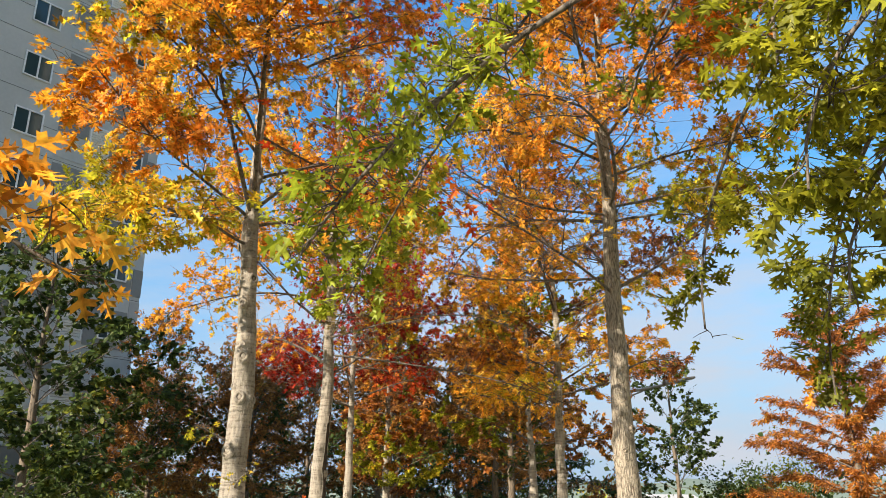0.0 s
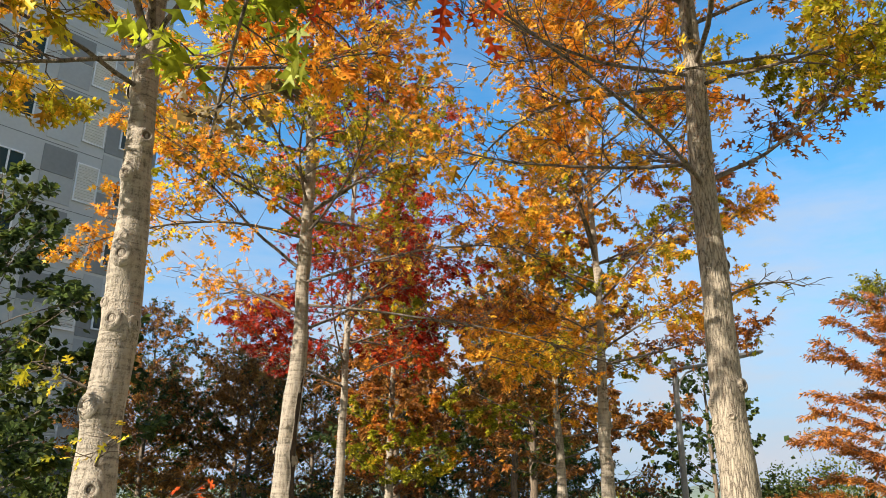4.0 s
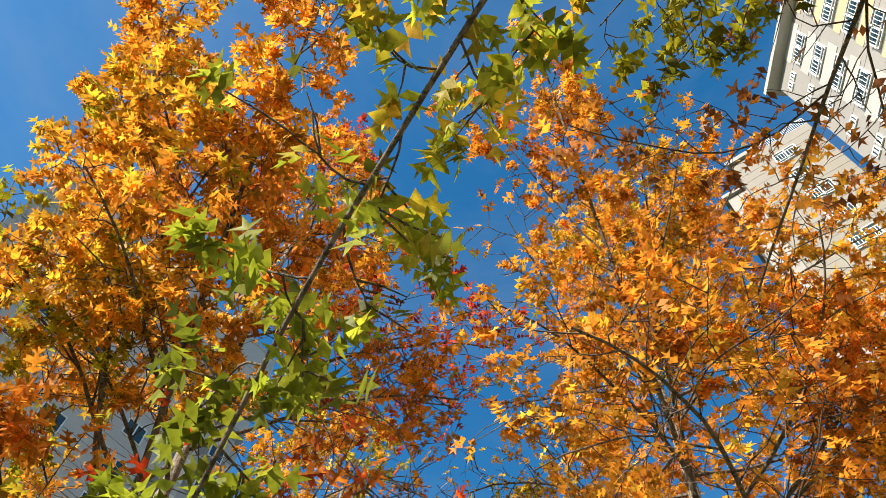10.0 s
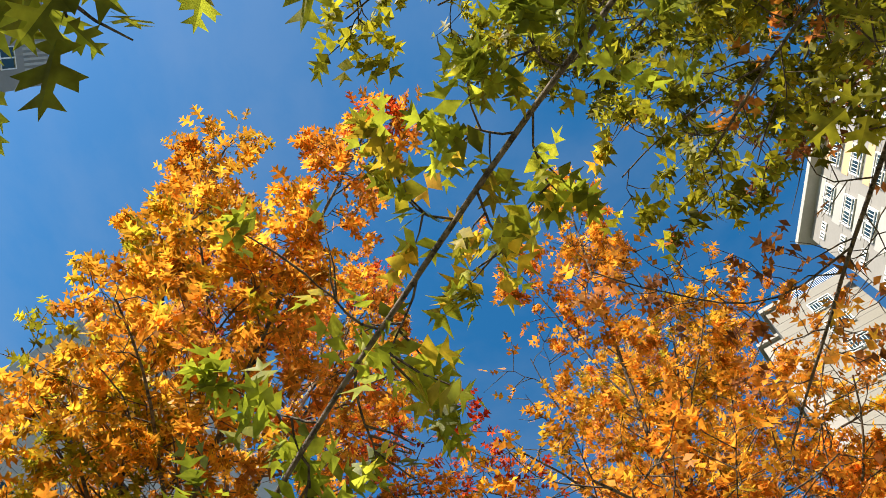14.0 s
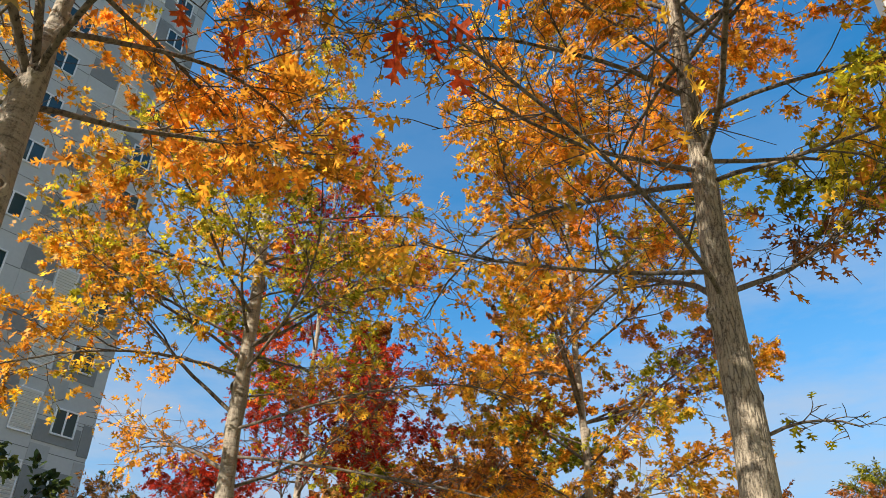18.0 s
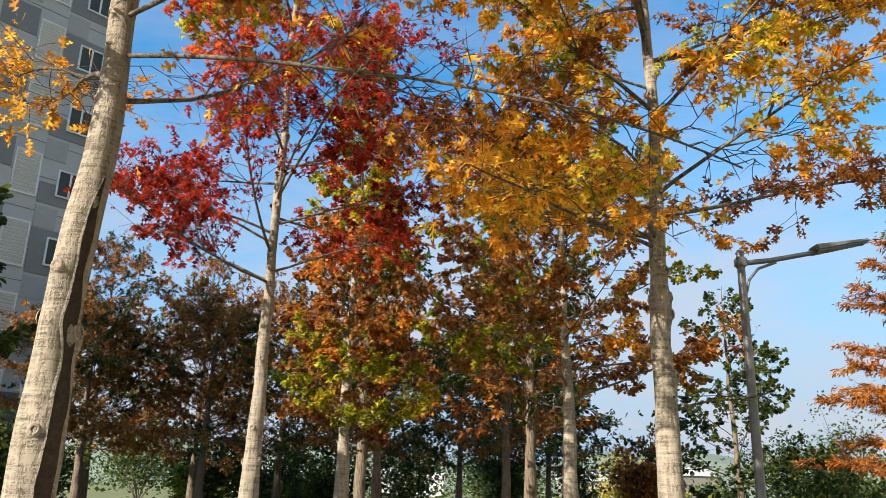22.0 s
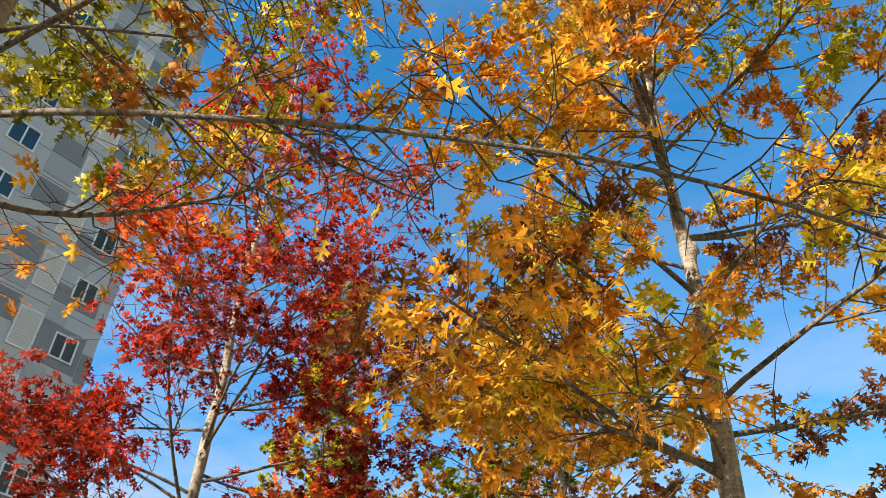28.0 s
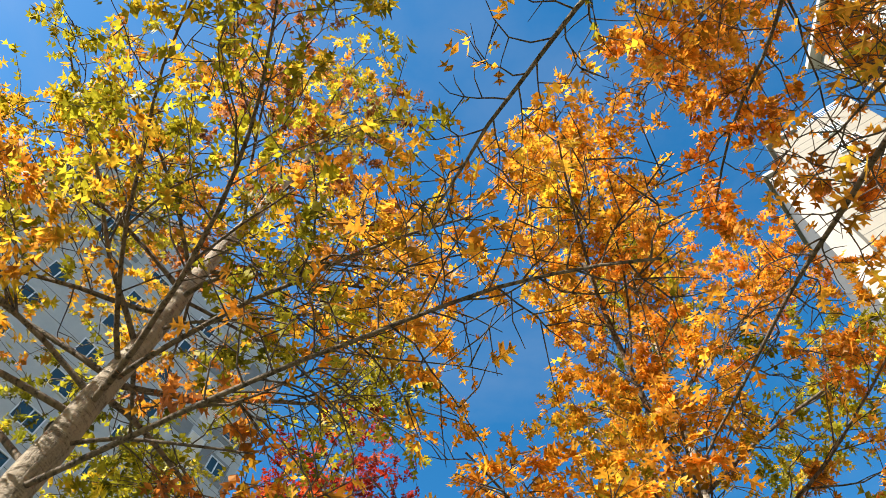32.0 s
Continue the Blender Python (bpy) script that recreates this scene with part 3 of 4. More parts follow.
def oak(seed, x, y, h, r0, label, palette, low=2.6, reach=1.8, limbs=28, density=3.0, shape=LEAF_LITE, size=0.07, given=(), loose=0, category="oak tree",
        knots=7, bark=None, group="", first=15.0, clear=None, near=0.0, fork=(99.0, 1.0), swell=0.1, scars=(), taper=1.6, split=None):
    """A tree on its trunk line. given: its leading limbs as (height, azimuth, length, rise, bend, leaf colour, leafiness, sideways swing, more); the rest fill the crown.
    clear: how far from the middle of the path the other limbs end; near: leaf size on the low leading limbs;
    fork: the height above which the trunk thins, and by how much; swell: how far the foot of the trunk swells; scars: its large knots (height, azimuth, size);
    taper: how late the crown narrows; split: a crack in the bark (from, to, azimuth)."""
    rng = np.random.default_rng(seed)
    tree = tagged(new("oak_tree"), label, category, group)
    tree.location = (x, y, 0)
    L = trunk_line(rng, 0, 0, h)
    z = L[:, 2]
    rad = r0 * np.exp(-z / 6.5) * np.clip(1 - (z / h) ** 4, 0, 1) + 0.006
    rad *= 1 - (1 - fork[1]) * np.clip((z - fork[0]) / 0.35, 0, 1)
    rad *= 1 + 0.25 * np.exp(-np.clip(z, 0, None) / 0.15) + rng.normal(0, 0.02, len(z))
    rad *= 1 + swell * np.exp(-((z - 0.9) / 1.15) ** 2)
    healed = [(zz, radians(a), sz) for zz, a, sz in scars] + [(rng.uniform(0.9, low + 1.2), rng.uniform(0.35, 1.65) * math.pi, rng.uniform(0.013, 0.026)) for _ in range(knots)]
    fine = np.concatenate([np.linspace(0, 0.45, 120), np.linspace(0.47, 1, 36)])
    Lf = np.stack([np.interp(fine * z[-1], z, L[:, i]) for i in range(3)], 1)
    rf = np.interp(fine * z[-1], z, rad)
    v, f = tube(Lf, rf, 24)
    ridge = np.array([noise.noise(Vector((p[0] * 14 + seed, p[1] * 14, p[2] * 3))) for p in v])
    broad = np.array([noise.noise(Vector((p[0] * 5 + seed, p[1] * 5, p[2] * 2.2 + 9))) for p in v])
    centre = np.repeat(Lf, 24, 0)
    v = centre + (v - centre) * (1 + 0.07 * ridge[:, None] + 0.11 * broad[:, None])
    spoke = np.arctan2(v[:, 0] - centre[:, 0], v[:, 1] - centre[:, 1])
    for zz, a, sz in healed:
        gap = np.abs((spoke - a + np.pi) % (2 * np.pi) - np.pi) * r0
        rise_out = 0.9 * sz * np.exp(-((v[:, 2] - zz) / (2.3 * sz)) ** 2 - (gap / (2.0 * sz)) ** 2)
        way = (v - centre) * np.array([1, 1, 0])
        v = v + rise_out[:, None] * way / (np.linalg.norm(way, axis=1)[:, None] + 1e-6)
    child("trunk", mesh_from("trunk", v, f, [bark or BARK], smooth=True), tree)
    each = -(-loose // (len(given) + limbs))

    def axis(zz):
        return np.array([np.interp(zz, z, L[:, i]) for i in range(3)])

    for zz, a, length, rise, curve, mat, dens, *rest in given:
        big = near and zz < (4.9 if near >= 0.1 else 4.0)
        limb(rng, tree, axis(zz), a, length, rise, curve, 0.005 + 0.0038 * min(length, 3.2), mat, dens * density * (0.55 if big else 1), LEAF_FINE if big else shape, (near if length > 0.6 else 0.05) if big else size, loose=each, stray=0.06 if len(rest) > 1 else 0.15,
             swing=rest[0] if rest else 0.0, **(rest[1] if len(rest) > 1 else {}))
    turn = rng.uniform(0, 360)
    for k in range(limbs):
        u = (k + 0.5) / limbs
        zz = low + (h - 0.3 - low) * u
        turn += 137.5 + rng.normal(0, 14)
        length = reach * (1 - u ** taper) * rng.uniform(0.7, 1.2) + 0.35
        rise = first + 45 * u + rng.normal(0, 9)
        if clear is not None:
            tip = length * math.sin(radians(turn)) * math.cos(radians(rise)) * 1.15
            room = (abs(x) - clear) * (-1 if x > 0 else 1)
            if tip * room > room * room:
                length *= max(0.25, room / tip)
        mat = palette[rng.integers(len(palette))]
        limb(rng, tree, axis(zz), turn, length, rise, rng.uniform(-25, 20), 0.004 + 0.0042 * length, mat, density, shape, size, loose=each, bare=0.18, swing=rng.uniform(-35, 35), forks=1.6)
    for zz, a, sz in healed:
        knot(tree, axis(zz), a, np.interp(zz, z, rad) + 0.75 * sz, sz, bark or BARK)
    if split:
        def skin(zz, b):
            way = np.array([math.sin(b), math.cos(b), 0])
            p = axis(zz) + np.interp(zz, z, rad) * way
            swollen = 1 + 0.07 * noise.noise(Vector((p[0] * 14 + seed, p[1] * 14, p[2] * 3))) + 0.11 * noise.noise(Vector((p[0] * 5 + seed, p[1] * 5, p[2] * 2.2 + 9)))
            return axis(zz), way, np.interp(zz, z, rad) * swollen
        crack(tree, r0, skin, *split, bark or BARK)
    return tree


def crack(tree, r0, skin, low, high, az, mat):
    """A long open crack down a trunk: two raised lips of bark, the shaded depth between them painted near-black."""
    n = 60
    v, q, tm = [], [], []
    for i in range(n + 1):
        zz = low + (high - low) * i / n
        a = radians(az) + 0.28 * noise.noise(Vector((zz * 1.6, 4.2, 0))) + 0.08 * noise.noise(Vector((zz * 9, 1.2, 0)))
        w = (0.03 + 0.018 * noise.noise(Vector((zz * 5, 8.8, 0)))) * min(1, 6 * i / n, 6 * (n - i) / n) + 0.004
        for off, lift in ((-1.6, -0.012), (-0.75, 0.014), (-0.35, 0.005), (0.35, 0.004), (0.8, 0.012), (1.6, -0.012)):
            b = a + off * w / r0
            mid, way, skin_at = skin(zz, b)
            v.append(mid + (skin_at + lift) * way)
        if i:
            for j in range(5):
                k = 6 * (i - 1) + j
                q.append((k, k + 1, k + 7, k + 6))
                tm.append(1 if j in (1, 2, 3) else 0)
    child("bark_crack", mesh_from("bark_crack", v, q, [mat, HOLLOW], tm, True), tree, "dark open crack with raised lips")


def knot(tree, c, a, r, s, mat):
    """A healed branch scar: a raised collar round a hollow with its shade painted dark, set on the trunk's skin."""
    out = Vector((math.sin(a), math.cos(a), 0.15)).normalized()
    m = Matrix.Translation(Vector(c) + out * (r * 0.97)) @ out.to_track_quat("Z", "Y").to_matrix().to_4x4()
    u = np.linspace(0, 2 * np.pi, 13)[:-1]
    prof = [(1.9, -0.25), (1.5, 0.3), (1.05, 0.5), (0.75, 0.32), (0.45, 0.12), (0.02, 0.1)]
    v = np.array([(s * R * np.cos(t) * 0.85, s * R * np.sin(t), s * Z) for R, Z in prof for t in u])
    i, j = np.meshgrid(np.arange(len(prof) - 1), np.arange(12), indexing="ij")
    q = np.stack([i * 12 + j, i * 12 + (j + 1) % 12, (i + 1) * 12 + (j + 1) % 12, (i + 1) * 12 + j], -1).reshape(-1, 4)
    tm = (i.ravel() >= 3).astype(int)
    ob = child("knot", mesh_from("knot", v, q, [mat, SCAR], tm, True), tree)
    ob.matrix_local = m


# ---- ground ----
def sheet(name, lo, hi, z, mat, label, n=1):
    bm = bmesh.new()
    bmesh.ops.create_grid(bm, x_segments=n, y_segments=n, size=0.5, matrix=Matrix.Translation(((lo[0] + hi[0]) / 2, (lo[1] + hi[1]) / 2, z)) @ Matrix.Diagonal((hi[0] - lo[0], hi[1] - lo[1], 1, 1)))
    ob = part(name, bm, mat, None)
    return tagged(ob, label, kind="structure")


sheet("ground", (-1500, -1500), (1500, 2500), 0.0, GRASS, "dry autumn lawn running to the horizon")
path = sheet("pavement", (-0.95, -12), (0.95, 34), 0.02, PATH, "buff paved footpath between two rows of oaks")
for s in (-1, 1):
    bm = bmesh.new()
    box(bm, (s * 1.02 - 0.06, -12, -0.1), (s * 1.02 + 0.06, 34, 0.05))
    part("kerb", bm, KERB, path, "grey granite edging")

# ---- the avenue of oaks ----
AVENUE = "oaks along the footpath"
oak(11, -1.57, 6.1, 10.4, 0.106, "pin oak with pale knotted trunk, orange and yellow-green leaves", ["orange", "amber", "amber", "scarlet", "orange"], group=AVENUE, loose=260, knots=13, swell=0.14,
    scars=[(2.68, 172, 0.034), (2.37, 176, 0.032), (1.98, 200, 0.036), (2.36, 120, 0.028), (1.62, 160, 0.03), (3.1, 190, 0.026), (3.3, 140, 0.03)],
    low=4.5, reach=1.8, taper=1.05, limbs=28, clear=0.7, density=4.2, size=0.058, near=0.095, fork=(3.85, 0.62), given=[
        (3.88, 140, 2.0, 13, -65, "scarlet", 0.1, -67), (3.83, -137, 1.7, 25, 8, "orange", 0.9, -5), (3.8, -67, 2.1, 13, -34, "lime", 0.9, 17), (3.76, 32, 1.9, 28, 12, "orange", 0.4, 5),
        (4.19, 45, 1.8, 30, -59, "orange", 0.3, -22), (4.42, -164, 1.7, 15, -17, "lime", 0.9, 13), (5.42, 101, 1.9, 34, -28, "scarlet", 0.45, -24), (4.52, -179, 1.4, 16, -30, "amber", 0.9, 33),
        (5.65, -163, 2.4, 34, -12, "amber", 1.0, -7, {"spread": 0.62}), (5.07, 99, 1.6, 23, -40, "orange", 0.8, -9, {"tail": "lime"}), (3.6, -150, 1.3, 5, -35, "lime", 0.9), (5.6, 80, 1.6, 20, -10, "scarlet", 0.35),
        (3.85, -172, 3.9, 42, 35, "amber", 1.0, 0, {"spread": 0.62}), (3.9, 166, 3.9, 45, 28, "orange", 0.8, 0, {"spread": 0.55, "tail": "scarlet"}),
        (1.7, 160, 0.4, 25, 0, "lime", 0.3), (2.05, -120, 0.35, 15, 0, "lime", 0.3), (1.5, 100, 0.45, 10, 20, "scarlet", 0.3)])
oak(12, 1.56, 6.95, 11.0, 0.118, "pin oak with thick furrowed trunk and orange-amber leaves", ["orange", "amber", "orange", "amber", "orange"], group=AVENUE, loose=220, knots=6, bark=FURROWED, swell=0.06,
    scars=[(2.23, 145, 0.024), (2.14, 262, 0.02), (2.06, 195, 0.014), (2.0, 255, 0.018)],
    low=4.8, reach=2.1, taper=1.25, limbs=36, clear=0.75, density=4.9, size=0.058, near=0.085, fork=(4.3, 0.8), given=[
        (4.23, -105, 1.7, -2, 41, "amber", 0.08, 1), (4.76, -101, 1.95, 20, -67, "amber", 0.08, -3), (3.62, -90, 1.5, -3, -4, "amber", 0.08, -13), (3.46, -148, 2.75, 9, 38, "amber", 0.06, 61, {"scale": 0.65}),
        (4.15, -50, 2.35, 19, -58, "amber", 0.08, 20), (3.49, 55, 2.1, 30, 29, "rust", 0.14, 26), (4.15, 130, 1.5, 0, -16, "lime", 0.9, 3), (4.29, 179, 2.8, 13, -37, "orange", 0.35, 60),
        (5.61, -165, 2.2, 4, -11, "orange", 0.6, 56), (5.49, 150, 2.2, 0, 25, "orange", 0.8, 60), (3.42, 11, 3.4, 39, -71, "amber", 0.05, -27), (2.75, 85, 0.55, 25, -70, "green", 0.12),
        (4.3, 70, 1.7, 18, -10, "lime", 0.9), (5.3, -8, 1.9, 25, -20, "amber", 0.12, -25), (5.7, 35, 1.7, 25, -25, "orange", 0.2, 20), (5.5, -80, 2.0, 30, -50, "amber", 0.1, 20),
        (4.6, 110, 1.7, 15, -15, "amber", 0.9), (4.35, -161, 4.8, 45, 32, "orange", 1.0, 0, {"spread": 0.75}), (5.0, 140, 2.2, 35, -10, "orange", 0.9), (4.3, 24, 2.1, 18, -45, "amber", 0.1, -30)])
oak(13, -1.47, 9.5, 10.2, 0.1, "pin oak with amber and yellow-green leaves", ["amber", "lime", "rust", "lime", "amber"], group=AVENUE, loose=200, swell=0.24, scars=[(2.3, 190, 0.022), (1.6, 165, 0.018)], split=(0.9, 2.75, 124),
    low=3.8, reach=1.7, taper=1.2, limbs=34, clear=0.6, density=2.7, size=0.06, near=0.072, given=[
        (3.63, 117, 2.4, 6, -40, "amber", 0.06, -4, {"scale": 0.75}), (3.42, 105, 3.0, -7, -15, "amber", 0.02, -12, {"scale": 0.6}), (3.17, 24, 1.9, 25, 35, "amber", 0.2, 56), (3.74, -86, 2.3, 39, 5, "orange", 0.8, -10),
        (3.3, -45, 2.4, 25, -9, "orange", 0.6, -2), (4.33, 40, 2.2, 38, 10, "lime", 0.6, 10), (4.36, -110, 1.8, 22, 24, "lime", 0.9, -5), (4.12, 137, 2.0, 20, 21, "lime", 0.8, 32),
        (4.31, 121, 1.8, 25, -39, "amber", 0.5, -2), (5.13, 124, 1.6, 0, 10, "amber", 0.9, -55), (4.2, -125, 1.7, 25, 0, "amber", 0.9, 8), (5.5, 75, 1.7, 25, -10, "amber", 0.7), (4.6, -150, 1.8, 35, -10, "lime", 0.9),
        (5.2, -120, 1.8, 35, -10, "amber", 0.9)])
oak(14, 1.58, 11.0, 10.2, 0.076, "pin oak with golden-brown leaves and a pale smooth trunk", ["amber", "orange", "amber", "orange", "lime"], group=AVENUE, loose=200, swell=0.22, density=4.4, size=0.06,
    scars=[(2.61, 108, 0.018), (2.47, 192, 0.015), (1.97, 160, 0.016), (2.6, 285, 0.018)],
    low=3.3, reach=1.8, limbs=30, clear=0.65, near=0.08, fork=(3.1, 0.78), given=[
        (2.99, -32, 2.2, 32, 5, "amber", 0.3, -20), (2.94, -126, 1.7, 7, -5, "amber", 0.5, -17), (4.29, 67, 2.1, 26, 25, "rust", 1.1, 8, {"scale": 0.75}), (5.3, -145, 2.75, 26, -21, "amber", 0.7, -30),
        (3.15, 84, 2.0, 14, -12, "rust", 0.9, 0, {"spread": 0.7, "tail": "green"}), (3.2, -110, 1.1, 10, -20, "amber", 0.9), (3.0, -150, 0.9, 15, -30, "lime", 0.9),
        (3.4, -85, 1.7, 15, -15, "rust", 0.7), (1.9, 75, 0.55, 15, -30, "green", 0.12), (3.0, -95, 1.3, 10, -15, "amber", 0.8), (3.3, -35, 2.0, 22, -15, "amber", 0.9), (3.3, 145, 1.7, 20, -15, "amber", 0.9),
        (3.9, -120, 1.9, 25, -15, "amber", 0.9), (4.3, -153, 4.0, 52, 25, "amber", 0.9)])
oak(15, -1.6, 13.85, 10.4, 0.074, "slim pin oak with crimson leaves", ["red", "red", "red", "scarlet"], group=AVENUE, loose=150, swell=0.42, scars=[(1.93, 190, 0.02), (2.6, 170, 0.02)],
    low=3.8, reach=1.5, limbs=34, density=3.3, clear=0.3, size=0.062, given=[
        (3.38, -138, 2.0, 10, 28, "red", 0.8, -22), (3.68, -166, 2.2, 35, -20, "red", 0.3, -20), (4.28, 143, 2.4, 34, -1, "red", 0.5, -5), (3.4, -80, 1.6, 22, -5, "red", 0.8), (3.5, 75, 1.4, 20, -20, "scarlet", 0.9), (4.0, 80, 2.0, 18, -15, "red", 0.8),
        (3.8, -100, 1.7, 25, -10, "red", 0.9), (4.6, 85, 2.0, 20, -10, "red", 0.9), (7.0, 62, 2.1, 38, -10, "scarlet", 0.6)])
oak(16, -1.2, 17.3, 8.6, 0.09, "pin oak with mixed green, amber and rust leaves", ["olive", "amber", "rust", "rust", "green", "brown", "lime"], group=AVENUE, size=0.062, density=4.2, low=1.9, reach=0.85, limbs=84, shape=LEAF_FOUR, swell=0.3)
oak(17, 1.85, 16.6, 9.6, 0.095, "pin oak with olive, amber and rust leaves", ["amber", "rust", "olive", "brown", "brown"], group=AVENUE, size=0.062, density=2.9, low=2.4, reach=1.9, limbs=54, shape=LEAF_FOUR, swell=0.3)
oak(18, 1.9, 1.5, 8.6, 0.11, "pin oak with olive-green leaves on drooping limbs", ["green", "green", "lime"], group=AVENUE, loose=280, low=4.7, limbs=34, reach=1.9, clear=0.8, near=0.075, size=0.07, density=4.0, given=[
        (4.68, -60, 4.5, -27, 0, "fresh", 1.5, 38, {"spread": 0.3, "leaf": 0.85, "tail": "withered", "fade": 0.45, "scale": 0.42}), (4.8, -66, 3.5, -4, -43, "olive", 0.55, -8, {"spread": 0.6, "scale": 0.6}), (3.55, -61, 3.1, -5, -45, "fresh", 0.3, 0, {"spread": 0.5, "bare": 0.6}), (3.3, -45, 1.5, -8, -100, "green", 1.0),
        (3.6, -50, 1.5, -5, -90, "green", 0.9), (3.0, -14, 1.6, -10, -90, "green", 0.9), (3.9, -35, 2.2, 2, -75, "green", 0.5, 0, {"spread": 0.5}), (5.6, -75, 2.4, 5, -15, "olive", 0.4),
        (3.7, -7, 3.4, 8, -105, "green", 1.0, 0, {"spread": 0.42}), (3.4, 4, 3.3, 6, -100, "green", 1.5, 0, {"spread": 0.5, "tail": "amber"}), (3.2, 12, 3.0, 2, -85, "lime", 1.5, 0, {"spread": 0.5}),
        (6.4, -58, 2.8, 8, -15, "green", 1.0), (5.0, -27, 2.3, 8, -15, "green", 0.6), (5.0, -13, 3.4, 8, -15, "rust", 0.2), (6.8, -90, 2.2, 15, -15, "lime", 0.25),
        (6.2, -38, 2.4, 12, -10, "green", 0.7), (5.2, -62, 1.7, 12, -10, "green", 1.2), (5.0, -45, 1.6, 10, -10, "green", 1.2), (7.0, -30, 2.0, 15, -10, "green", 0.7), (5.5, -48, 1.6, 30, 0, "scarlet", 0.5)])
oak(19, -2.8, 1.2, 5.4, 0.09, "pin oak with amber and yellow-green leaves on low limbs", ["lime", "amber"], group=AVENUE, loose=100, low=3.6, limbs=3, reach=1.0, near=0.09, given=[
        (2.65, 63, 2.1, -8, -22, "amber", 0.6, 0, {"spread": 0.35, "bare": 0.55})])
for k, (x, y, pal) in enumerate([(-1.4, 21.5, "rust"), (1.7, 21.0, "rust"), (1.6, 25.5, "brown"), (-1.5, 26, "brown"), (1.9, 30, "brown")]):
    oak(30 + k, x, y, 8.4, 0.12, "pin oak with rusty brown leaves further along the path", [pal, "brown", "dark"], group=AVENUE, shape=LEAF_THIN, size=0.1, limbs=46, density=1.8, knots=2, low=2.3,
        reach=1.8, bark=SHADED_BARK)
for k, (x, y, h) in enumerate([(-13.0, 36, 10.8), (-9.4, 37, 10.2), (-6.0, 36, 8.8), (-11, 31, 6.6), (-7.6, 32, 7.0)]):
    oak(40 + k, x, y, h, 0.15, "dark rusty-brown tree with bare stems beside the building", ["brown", "brown", "brown", "dark", "brown"], shape=LEAF_THIN, size=0.11, limbs=60, density=1.35, reach=3.2, low=2.3, knots=0, bark=SHADED_BARK, first=14, taper=2.6)
for k, (x, y, h, pal) in enumerate([(0.6, 36, 7.6, "brown"), (4.2, 39, 7.2, "dark"), (-2.6, 33, 7.0, "brown")]):
    oak(60 + k, x, y, h, 0.13, "shaded brown and green tree closing the avenue", [pal, "dark", "brown"], shape=LEAF_THIN, size=0.12, limbs=52, density=1.3, taper=2.4, reach=2.6, low=2.0, knots=0, bark=SHADED_BARK)
oak(50, -6.9, 13.6, 6.5, 0.1, "dense dark green tree on the lawn before the apartment building", ["dark"], shape=LEAF_ROUND, size=0.1, limbs=40, density=1.7, taper=3.0, first=8, reach=2.1, low=0.9, knots=0, bark=SHADED_BARK, category="tree")
oak(51, 8.3, 29, 7.4, 0.1, "airy dark green tree beside the street lamp", ["dark", "far"], shape=LEAF_ROUND, size=0.11, limbs=26, density=1.6, reach=2.3, low=1.0, knots=0, bark=SHADED_BARK, category="tree")


def feather_tree(seed, x, y, h, reach, label):
    """A tree of layered boughs that droop at their ends, feathered with fine narrow leaves on hanging sprays."""
    rng = np.random.default_rng(seed)
    tree = tagged(new("tree"), label, "tree")
    tree.location = (x, y, 0)
    z = np.linspace(-0.05, h, 30)
    v, f = tube(np.stack([0.04 * np.sin(z), 0.05 * np.cos(1.3 * z), z], 1), 0.16 * (1 - z / h) ** 0.8 + 0.01, 10)
    child("trunk", mesh_from("trunk", v, f, [SHADED_BARK], smooth=True), tree)
    turn = 0.0
    for k in range(46):
        u = (k + 0.5) / 46
        turn += 137.5 + rng.normal(0, 12)
        length = reach * (1 - u) ** 0.7 * rng.uniform(0.8, 1.15) + 0.5
        P = bend(rng, (0, 0, 0.9 + (h - 1.2) * u), turn, length, rng.uniform(14, 30) + 25 * u, rng.uniform(-62, -40) * (1 - 0.5 * u), 10, 0.03)
        pieces = [tube(P, np.linspace(0.012 + 0.008 * length, 0.004, 11), 5)]
        pos, dirs = [], []
        for j in range(int(16 * length)):
            q, d = along(P, rng.uniform(0.15, 0.99))
            side = math.degrees(math.atan2(d[0], d[1])) + rng.choice((-1, 1)) * rng.uniform(15, 70)
            Q = bend(rng, q, side, rng.uniform(0.25, 0.7), rng.uniform(-10, 30), rng.uniform(-50, -10), 2, 0.1)
            pieces.append(tube(Q, (0.006, 0.004, 0.002), 3))
            m = rng.integers(16, 30)
            g = rng.uniform(0.1, 1.0, m)[:, None]
            near_end = np.where(g < 0.5, Q[0] + (Q[1] - Q[0]) * 2 * g, Q[1] + (Q[2] - Q[1]) * (2 * g - 1))
            pos.append(near_end + rng.normal(0, 0.035, (m, 3)))
            dirs.append(np.tile((Q[2] - Q[0]) / np.linalg.norm(Q[2] - Q[0]), (m, 1)))
        v, f = gather(pieces)
        ob = child("limb", mesh_from("limb", v, f, [LIMB], smooth=True), tree)
        pos, dirs = np.concatenate(pos), np.concatenate(dirs)
        child("foliage", leaves_mesh("foliage", pos, frames_for(rng, dirs, 0.35, 0.9), 0.15 * rng.uniform(0.6, 1.3, len(pos)), LEAF_SLIM, LEAVES["green" if u > 0.88 else "needle"]), ob, kind="stuff")


feather_tree(52, 14.4, 28.5, 9.6, 4.2, "layered tree with feathery rust-orange foliage")


